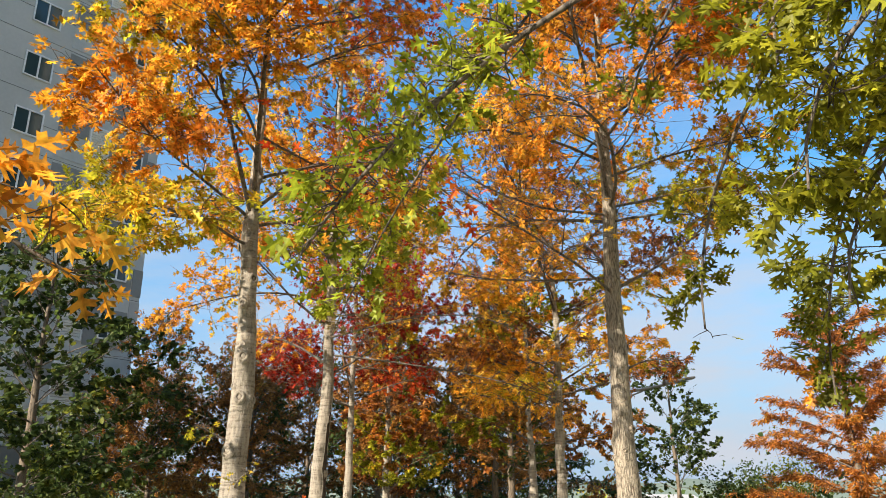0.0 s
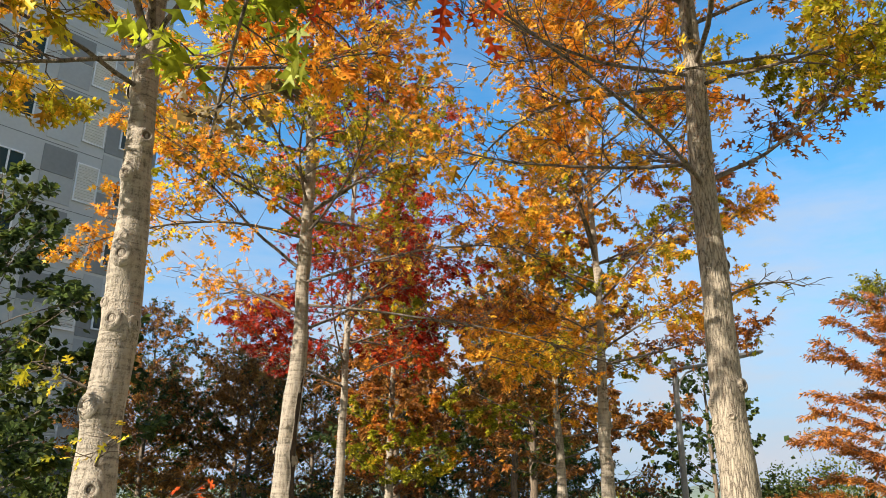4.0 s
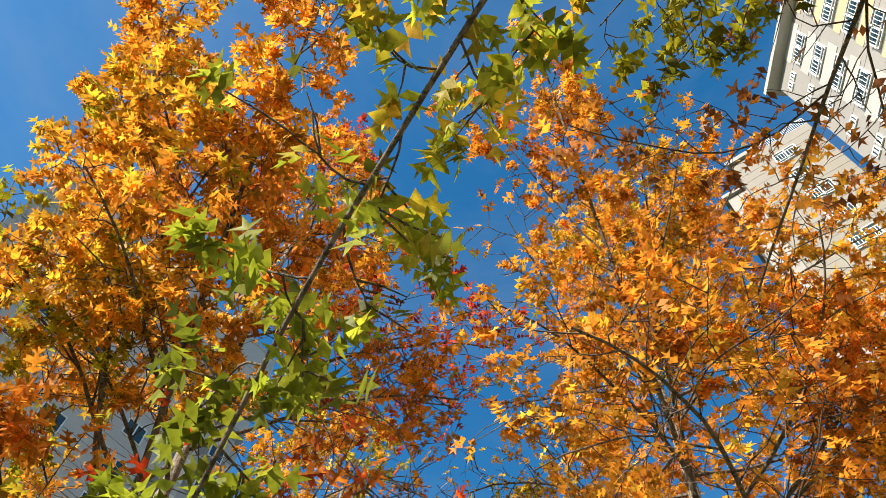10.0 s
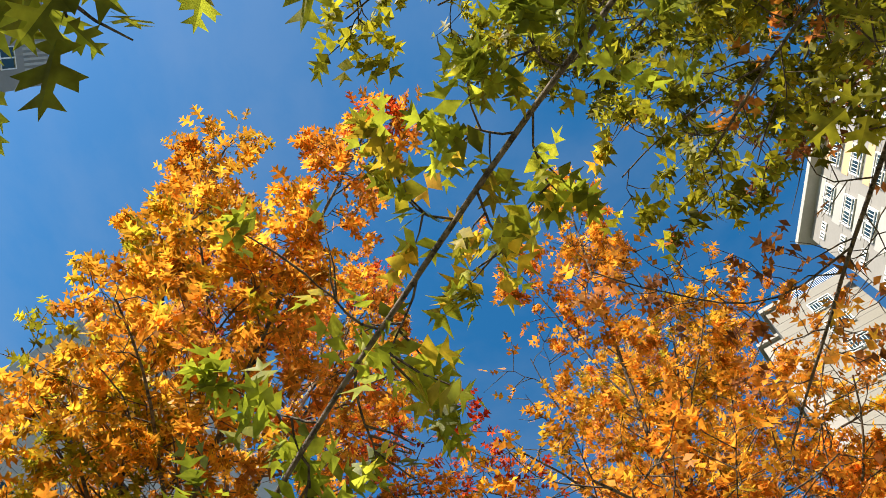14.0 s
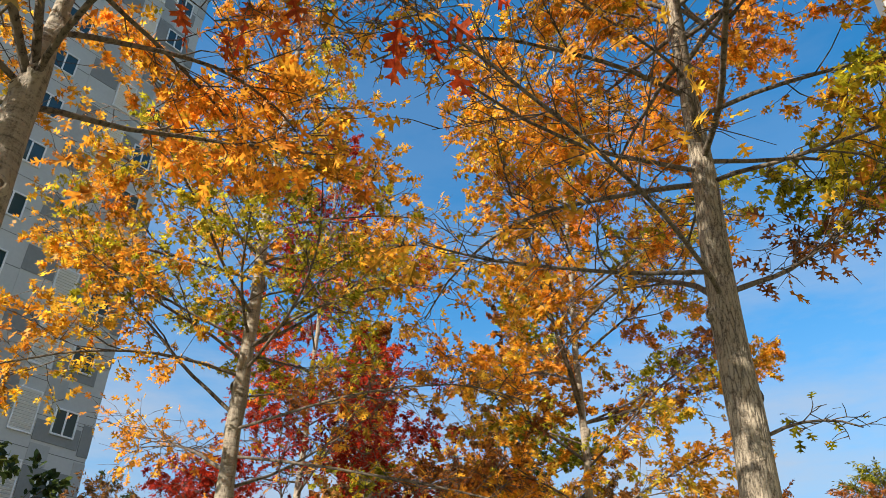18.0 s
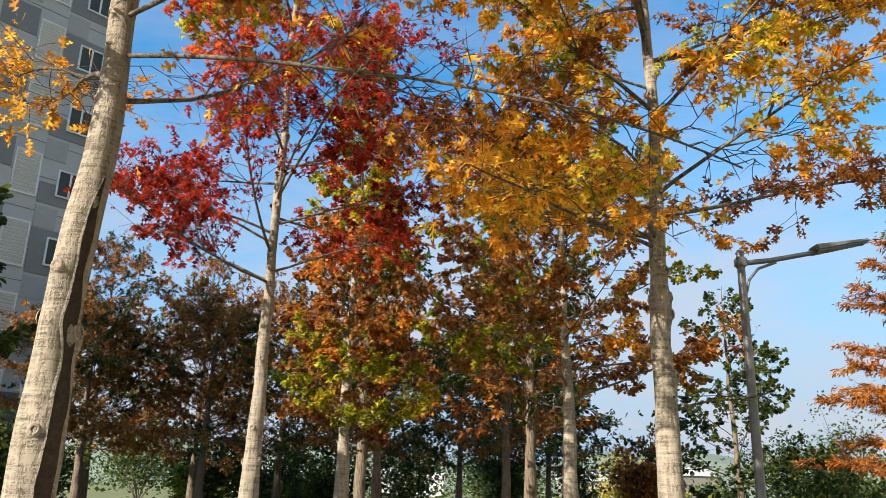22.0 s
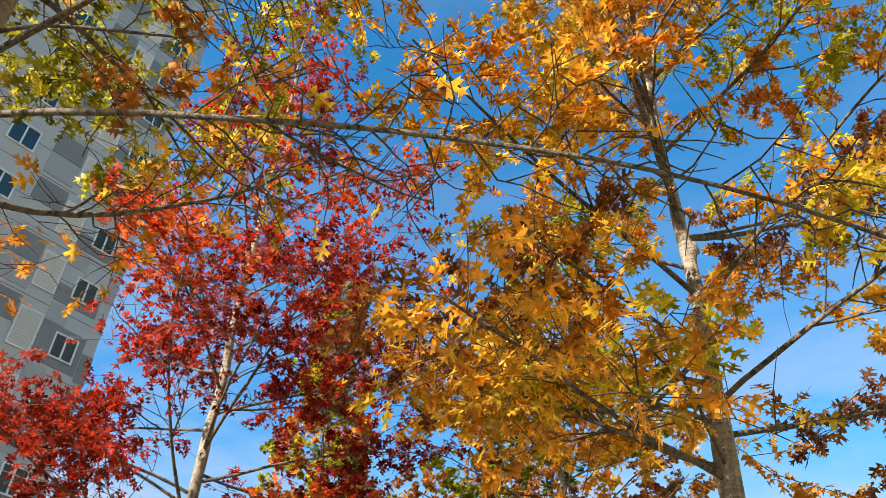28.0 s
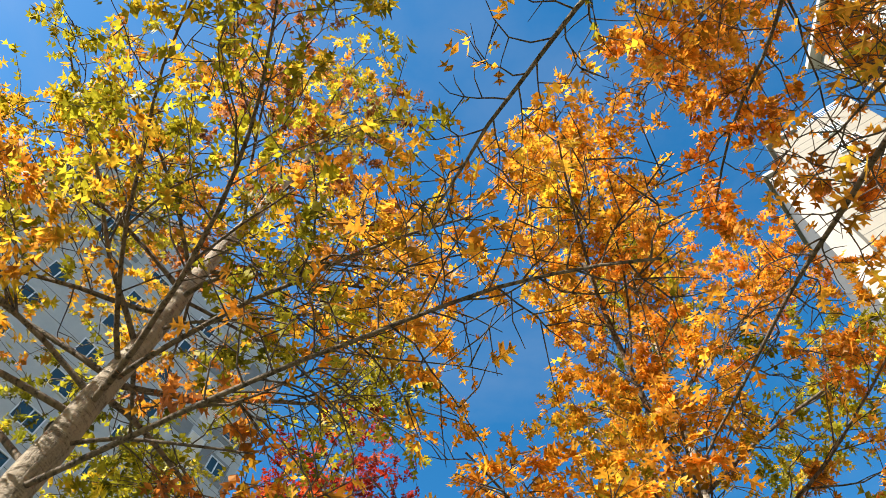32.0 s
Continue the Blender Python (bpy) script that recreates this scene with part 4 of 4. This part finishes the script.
# ---- apartment buildings ----
def window(parent, m, w, h, mats=(FRAME, GLASS), rail=False):
    """A sliding window in a wall's opening: frame, mullion, two panes and sill. m: its middle on the wall, x along, -y outwards, z up."""
    win = new("window")
    win.parent = parent
    win.matrix_local = m
    bm = bmesh.new()
    t = 0.07
    for lo, hi in (((-w / 2, -0.06, -h / 2), (-w / 2 + t, 0.06, h / 2)), ((w / 2 - t, -0.06, -h / 2), (w / 2, 0.06, h / 2)),
                   ((-w / 2 + t, -0.06, h / 2 - t), (w / 2 - t, 0.06, h / 2)), ((-w / 2 + t, -0.06, -h / 2), (w / 2 - t, 0.06, -h / 2 + t)),
                   ((-0.04, -0.05, -h / 2 + t), (0.04, 0.05, h / 2 - t))):
        box(bm, lo, hi)
    part("frame", bm, mats[0], win)
    for s in (-1, 1):
        box_part("pane", (min(s * 0.04, s * (w / 2 - t)), 0.0 if s > 0 else -0.02, -h / 2 + t), (max(s * 0.04, s * (w / 2 - t)), 0.02 if s > 0 else 0.0, h / 2 - t), mats[1], win)
    if rail:
        bm = bmesh.new()
        for k in range(9):
            xx = -w / 2 + 0.05 + k * (w - 0.1) / 8
            box(bm, (xx - 0.015, -0.2, -h / 2 + 0.05), (xx + 0.015, -0.17, h * 0.08))
        box(bm, (-w / 2, -0.21, h * 0.08), (w / 2, -0.16, h * 0.08 + 0.05))
        box(bm, (-w / 2, -0.21, -h / 2), (w / 2, -0.16, -h / 2 + 0.05))
        tagged(part("railing", bm, FRAME, win), kind="stuff")
    return win


def shell(name, corner, u, width, depth, height, label, mat):
    """A block with its own frame: x along the front from corner in the direction u, y into the block, z up."""
    b = tagged(new(name), label, "apartment building")
    b.matrix_world = Matrix(((u[0], -u[1], 0, corner[0]), (u[1], u[0], 0, corner[1]), (0, 0, 1, 0), (0, 0, 0, 1)))
    box_part("wall", (0, 0, 0), (width, depth, height), mat, b)
    return b


def slab(b, lo, hi, mat, name="wall_panel", label=""):
    return box_part(name, lo, hi, mat, b, label)


def louvre(b, x, z, w, h):
    """A white slatted shutter beside a window."""
    lv = new("louvre")
    lv.parent = b
    lv.location = (x, -0.02, z)
    bm = bmesh.new()
    for lo, hi in (((-w / 2, -0.05, -h / 2), (-w / 2 + 0.06, 0.02, h / 2)), ((w / 2 - 0.06, -0.05, -h / 2), (w / 2, 0.02, h / 2)),
                   ((-w / 2 + 0.06, -0.05, h / 2 - 0.06), (w / 2 - 0.06, 0.02, h / 2)), ((-w / 2 + 0.06, -0.05, -h / 2), (w / 2 - 0.06, 0.02, -h / 2 + 0.06))):
        box(bm, lo, hi)
    part("frame", bm, FRAME, lv)
    bm = bmesh.new()
    n = int(h / 0.14)
    for k in range(n):
        zz = -h / 2 + 0.1 + k * (h - 0.2) / (n - 1)
        box(bm, (-w / 2 + 0.06, -0.02, -0.05), (w / 2 - 0.06, -0.005, 0.05), Matrix.Translation((0, 0, zz)) @ Matrix.Rotation(radians(35), 4, "X"))
    tagged(part("slats", bm, FRAME, lv), kind="stuff")


def joints(b, width, height, step, depth=0.012):
    """Recess-coloured joint strips between the rows of wall panels."""
    bm = bmesh.new()
    z = step
    while z < height - 0.5:
        box(bm, (0.0, -depth, z - 0.012), (width, 0.005, z + 0.012))
        z += step
    tagged(part("joints", bm, JOINT, b), kind="stuff")


STOREY = 2.99
U = Vector((math.sin(radians(40)), math.cos(radians(40)), 0))
corner = Vector((-16.2, 37.5, 0)) - 18.9 * U
left_block = shell("apartment_block", corner, U, 20.3, 12.0, 52.0, "tall apartment block painted in grey and white bands", PALE_PAINT)
joints(left_block, 20.3, 50, STOREY / 2)
for k in range(9):
    slab(left_block, (0.02, -0.04, 44.35 + 0.84 * k), (4.1, 0.01, 44.77 + 0.84 * k), MID_PAINT, "band")
    slab(left_block, (5.3, -0.04, 44.35 + 0.84 * k), (7.5, 0.01, 44.77 + 0.84 * k), GREY_PAINT, "band")
window(left_block, pose(4.7, -0.05, 49.6), 1.1, 2.4)
window(left_block, pose(4.7, -0.05, 46.4), 1.1, 2.4)
for k in range(16):
    zc = 1.4 + k * STOREY
    slab(left_block, (15.0, -0.035, zc + 0.15), (16.5, 0.01, zc + 1.45), GREY_PAINT)
    slab(left_block, (15.0, -0.03, zc - 1.2), (16.5, 0.01, zc + 0.1), MID_PAINT if k % 2 else PALE_PAINT)
    slab(left_block, (17.7, -0.035, zc - 1.0), (19.75, 0.01, zc - 0.1 if k % 3 else zc + 0.9), GREY_PAINT)
    slab(left_block, (17.7, -0.03, zc + 0.95), (18.6, 0.01, zc + 1.85), MID_PAINT)
    slab(left_block, (19.8, -0.035, zc + (0.1 if k % 2 else -1.2)), (20.32, 0.01, zc + (1.5 if k % 2 else 0.2)), MID_PAINT if k % 2 else GREY_PAINT)
    if k < 14:
        window(left_block, pose(18.9, -0.05, zc), 1.1, 1.2)
        louvre(left_block, 17.1, zc + 0.1, 1.05, 1.9)
    window(left_block, pose(13.6, -0.02, zc), 1.35, 1.3)
    if k < 14:
        window(left_block, pose(5.0, -0.02, zc), 1.35, 1.3)
    window(left_block, pose(9.3, -0.02, zc), 1.5, 1.3)
# shade over the lowest storeys, laid on as a darker slab
slab(left_block, (-0.05, -0.05, 0), (20.35, 0.01, 4.6), SHADED_PAINT, "shade_panel")
slab(left_block, (-0.06, -0.06, 52.0), (20.36, 12.06, 52.25), PALE_PAINT, "parapet")
slab(left_block, (7.0, 1.5, 52.25), (13.5, 9.0, 55.5), MID_PAINT, "roof_house")

tower = shell("apartment_block", Vector((-29.0, -0.6, 0)), Vector((0, 1, 0)), 8.4, 9.0, 49.3, "grey apartment tower with a ribbed wall and a white band", GREY_PAINT)
for k in range(27):
    slab(tower, (0.1 + 0.3 * k, -0.05, 5.0), (0.25 + 0.3 * k, 0.01, 49.1), MID_PAINT, "rib")
for k in range(4):
    slab(tower, (-0.04, -0.09, 9.5 + 11.2 * k), (8.44, 0.01, 13.0 + 11.2 * k), WHITE_PAINT, "band")
for k in range(15):
    window(tower, pose(6.6, -0.1, 3.2 + k * STOREY), 1.3, 1.4)

right_block = shell("apartment_block", Vector((18.9, 16.3, 0)), Vector((0, -1, 0)), 40, 14, 52.5, "tall white apartment block with railed windows", WHITE_PAINT)
joints(right_block, 40, 52.5, STOREY)
U2 = Vector((4.0, -3.0, 0)).normalized()
wing = shell("apartment_block", Vector((17.0, 21.9, 0)), U2, 5.4, 8, 53.0, "cream wing of an apartment block", CREAM_PAINT)
joints(wing, 5.4, 53, STOREY / 3)
slab(wing, (-1.35, 0.7, 0), (-0.003, 8, 50.5), WHITE_PAINT, "side_wall")
slab(wing, (-1.6, 0.45, 50.5), (-0.1, 8.2, 50.9), WHITE_PAINT, "cornice")
slab(wing, (-0.25, -0.25, 53.0), (1.8, 8.2, 53.5), WHITE_PAINT, "cornice")
bm = bmesh.new()
for k in range(30):
    box(bm, (1.9 + k * 0.12, 0.05, 53.0), (1.93 + k * 0.12, 0.08, 54.0))
box(bm, (1.85, 0.03, 54.0), (5.4, 0.1, 54.06))
tagged(part("railing", bm, FRAME, wing), kind="stuff")
for k in range(17):
    zc = 2.6 + k * STOREY
    for i, x in enumerate((3.0, 5.9, 9.4, 12.6, 16.0, 19.4, 22.8)):
        window(right_block, pose(x, -0.03, zc), 1.7, 1.55, rail=True)
        if i % 2 == 1:
            slab(right_block, (x - 1.1, -0.03, zc + 0.95), (x + 1.1, 0.01, zc + 1.85), PEACH_PAINT)
        else:
            slab(right_block, (x - 1.15, -0.03, zc + 0.85), (x + 1.15, 0.01, zc + 2.1), MID_PAINT)
    for dx in (-0.3, 0.3):
        window(right_block, pose(1.0 + dx, -0.02, zc), 0.45, 0.7)
    window(wing, pose(3.1, -0.03, zc), 1.5, 1.5, rail=True)
slab(right_block, (-0.5, -0.7, 52.5), (40, 14.3, 53.0), MID_PAINT, "eave")

# ---- street lamp ----
lamp = tagged(new("street_lamp"), "grey steel street lamp with one arm and a flat head", "street lamp")
lamp.location = (3.05, 13.5, 0)
v, f = tube([(0, 0, 0), (0, 0, 1.8), (0, 0, 3.69)], [0.052, 0.044, 0.036], 14)
child("pole", mesh_from("pole", v, f, [STEEL], smooth=True), lamp)
v, f = tube([(0, 0, 3.58), (0.3, 0, 3.62), (0.74, 0, 3.71)], [0.027, 0.025, 0.023], 10)
child("arm", mesh_from("arm", v, f, [STEEL], smooth=True), lamp)
v, f = tube([(0.03, 0, 3.28), (0.07, 0, 3.42), (0.16, 0, 3.53), (0.34, 0, 3.6)], [0.014] * 4, 8)
child("brace", mesh_from("brace", v, f, [STEEL], smooth=True), lamp)
bm = bmesh.new()
box(bm, (0, -0.11, -0.03), (0.56, 0.11, 0.045))
for vert in bm.verts:
    if vert.co.x > 0.3:
        vert.co.y *= 0.75
        vert.co.z *= 0.45
bmesh.ops.bevel(bm, geom=list(bm.edges), offset=0.02, segments=2, affect="EDGES")
head = part("lamp_head", bm, STEEL, lamp)
head.matrix_local = pose(0.7, 0, 3.72, 0, -11, 0)
box_part("collar", (-0.052, -0.052, 3.54), (0.052, 0.052, 3.64), STEEL, lamp, "", 0.015)
v, f = tube([(0, 0, 3.68), (0, 0, 3.715)], [0.045, 0.025], 14)
child("cap", mesh_from("cap", v, f, [STEEL], smooth=True), lamp)

# ---- shrubs and far trees ----
def bush(seed, x, y, w, h, mat, label, category="bush", n=2600, shape=LEAF_FAR, size=0.13):
    """A shrub or far tree: several stems from the ground, clumps of leaves with gaps between them."""
    rng = np.random.default_rng(seed)
    ob = tagged(new("shrub" if category == "bush" else "tree"), label, category)
    ob.location = (x, y, 0)
    pos, dirs = [], []
    for k in range(16):
        a = rng.uniform(0, 360)
        tip = h * rng.uniform(0.45, 1.0)
        S = bend(rng, (0, 0, -0.02), a, tip * rng.uniform(1.0, 1.2), rng.uniform(50, 85), rng.uniform(-30, 10), 7, 0.08)
        S[:, :2] *= np.clip(w / h, 0.5, 2.0)
        v, f = tube(S, np.linspace(0.03, 0.006, 8), 5)
        child("stem", mesh_from("stem", v, f, [SHADED_BARK], smooth=True), ob)
        for c in range(9):
            q, d = along(S, rng.uniform(0.25, 1.0))
            q = q + rng.normal(0, 0.09 * w, 3) * np.array([1, 1, 0.5])
            m = n // 144
            cl = q + rng.normal(0, 0.055 * w + 0.06, (m, 3)) * np.array([1, 1, 0.7])
            cl[:, 2] = np.abs(cl[:, 2]) + 0.05
            pos.append(cl)
            dirs.append(np.tile(d / (np.linalg.norm(d) + 1e-9), (m, 1)))
    pos, dirs = np.concatenate(pos), np.concatenate(dirs)
    child("foliage", leaves_mesh("foliage", pos, frames_for(rng, dirs, 0.4, 0.9), size * rng.uniform(0.6, 1.4, len(pos)), shape, LEAVES[mat]), ob, kind="stuff")
    return ob


for k, (x, y, w, h, mat, label) in enumerate([
        (-1.8, 42, 4.6, 4.6, "dark", "tall green shrub behind the avenue"), (-6.5, 42, 4.0, 4.2, "dark", "dark green shrub by the lawn"),
        (-12.5, 46, 3.0, 3.0, "lime", "small yellow-green shrub on the lawn"), (7.0, 34.5, 2.2, 3.6, "rust", "sparse rusty shrub with upright stems"),
        (12.3, 33, 3.4, 3.0, "dark", "dense dark green bush"), (15.5, 35, 3.0, 2.6, "dark", "low dark green bush"),
        (-18.0, 44, 3.6, 5.0, "dark", "dark evergreen shrub by the building"), (-9.5, 50, 4.0, 3.4, "far", "dull green shrub in the distance"),
        (3.4, 48, 4.0, 3.0, "far", "dull green shrub in the distance"), (10.0, 52, 4.4, 3.4, "lime", "pale green shrub in the distance"), (5.6, 40, 1.6, 4.4, "far", "thin young tree with few leaves"),
        (-9.5, 40, 3.6, 4.4, "dark", "dark green shrub behind the brown trees"), (-4.6, 37.5, 3.2, 3.6, "dark", "dark green shrub behind the brown trees"), (2.6, 41, 3.6, 5.0, "dark", "tall green shrub behind the avenue"),
        (-15.6, 32.6, 3.6, 4.2, "dark", "dark evergreen shrub by the building"), (-13.9, 33.8, 3.2, 3.6, "dark", "dark evergreen shrub by the building")]):
    bush(200 + k, x, y, w, h, mat, label, n=1500 if k == 10 else 4600)
bush(230, 20.5, 48, 4.0, 6.0, "lime", "round yellow-green tree beyond the lawn", "tree", 3600)
bush(231, -20, 60, 7, 8, "far", "dull green tree far across the fields", "tree", 4000, size=0.2)
bush(232, 26, 66, 8, 7, "far", "dull green tree far across the fields", "tree", 4000, size=0.2)
bush(233, 4, 75, 9, 6, "far", "dull green tree far across the fields", "tree", 4000, size=0.2)


def house(x, y, w, d, h, turn, mat, label):
    ob = tagged(new("house"), label, "house")
    ob.matrix_world = pose(x, y, 0, 0, 0, turn)
    box_part("wall", (-w / 2, -d / 2, 0), (w / 2, d / 2, h), mat, ob)
    bm = bmesh.new()
    v = [bm.verts.new(c) for c in ((-w / 2 - 0.3, -d / 2 - 0.3, h), (w / 2 + 0.3, -d / 2 - 0.3, h), (w / 2 + 0.3, d / 2 + 0.3, h), (-w / 2 - 0.3, d / 2 + 0.3, h), (-w / 2, 0, h + d * 0.22), (w / 2, 0, h + d * 0.22))]
    for f in ((0, 1, 5, 4), (2, 3, 4, 5), (0, 4, 3), (1, 2, 5), (3, 2, 1, 0)):
        bm.faces.new([v[i] for i in f])
    part("roof", bm, KERB, ob)
    for k in range(int(w / 3)):
        box_part("window", (-w / 2 + 1 + k * 3, -d / 2 - 0.02, 1.0), (-w / 2 + 2.2 + k * 3, -d / 2 + 0.02, 2.2), GLASS, ob)


house(-32, 150, 16, 8, 3.4, 8, WHITE_PAINT, "long low white house across the fields")
house(30, 165, 18, 8, 3.6, -10, WHITE_PAINT, "long low white house across the fields")
house(52, 190, 12, 9, 5.5, 15, CREAM_PAINT, "cream two-storey house across the fields")
house(-8, 170, 14, 8, 3.2, 0, PALE_PAINT, "low grey house across the fields")
rngw = np.random.default_rng(77)
m = 22000
ang, dist = rngw.uniform(-1.05, 1.05, m), rngw.uniform(95, 420, m)
high = np.abs(rngw.normal(0, 1, m)) * 3.0 * (0.5 + np.sin(ang * 23) ** 2 + 0.6 * np.sin(ang * 57 + 2) ** 2)
cloud = np.stack([np.sin(ang) * dist, np.cos(ang) * dist, high + 0.3], 1)
woods = new("far_woods", leaves_mesh("far_woods", cloud, frames_for(rngw, rngw.normal(0, 1, (m, 3)), 0.3, 1.0), rngw.uniform(0.35, 0.9, m), LEAF_FAR, LEAVES["far"]))
tagged(woods, "belt of distant green trees before the hills", "woods", kind="stuff")

# ---- distance ----
bm = bmesh.new()
rng = np.random.default_rng(5)
prev = None
for k in range(81):
    a = radians(-60 + 1.5 * k)
    d = 900
    h = 38 + 22 * noise.noise(Vector((k * 0.13, 3.1, 0))) + 8 * noise.noise(Vector((k * 0.6, 7.7, 0)))
    p = [bm.verts.new((math.sin(a) * r, math.cos(a) * r, zz)) for r, zz in ((d - 260, -2), (d - 120, h * 0.5), (d, h), (d + 150, -2))]
    if prev:
        for i in range(3):
            bm.faces.new((prev[i], p[i], p[i + 1], prev[i + 1]))
    prev = p
tagged(part("backdrop", bm, HILL, None, smooth=True), "low wooded hills in the haze", kind="structure")
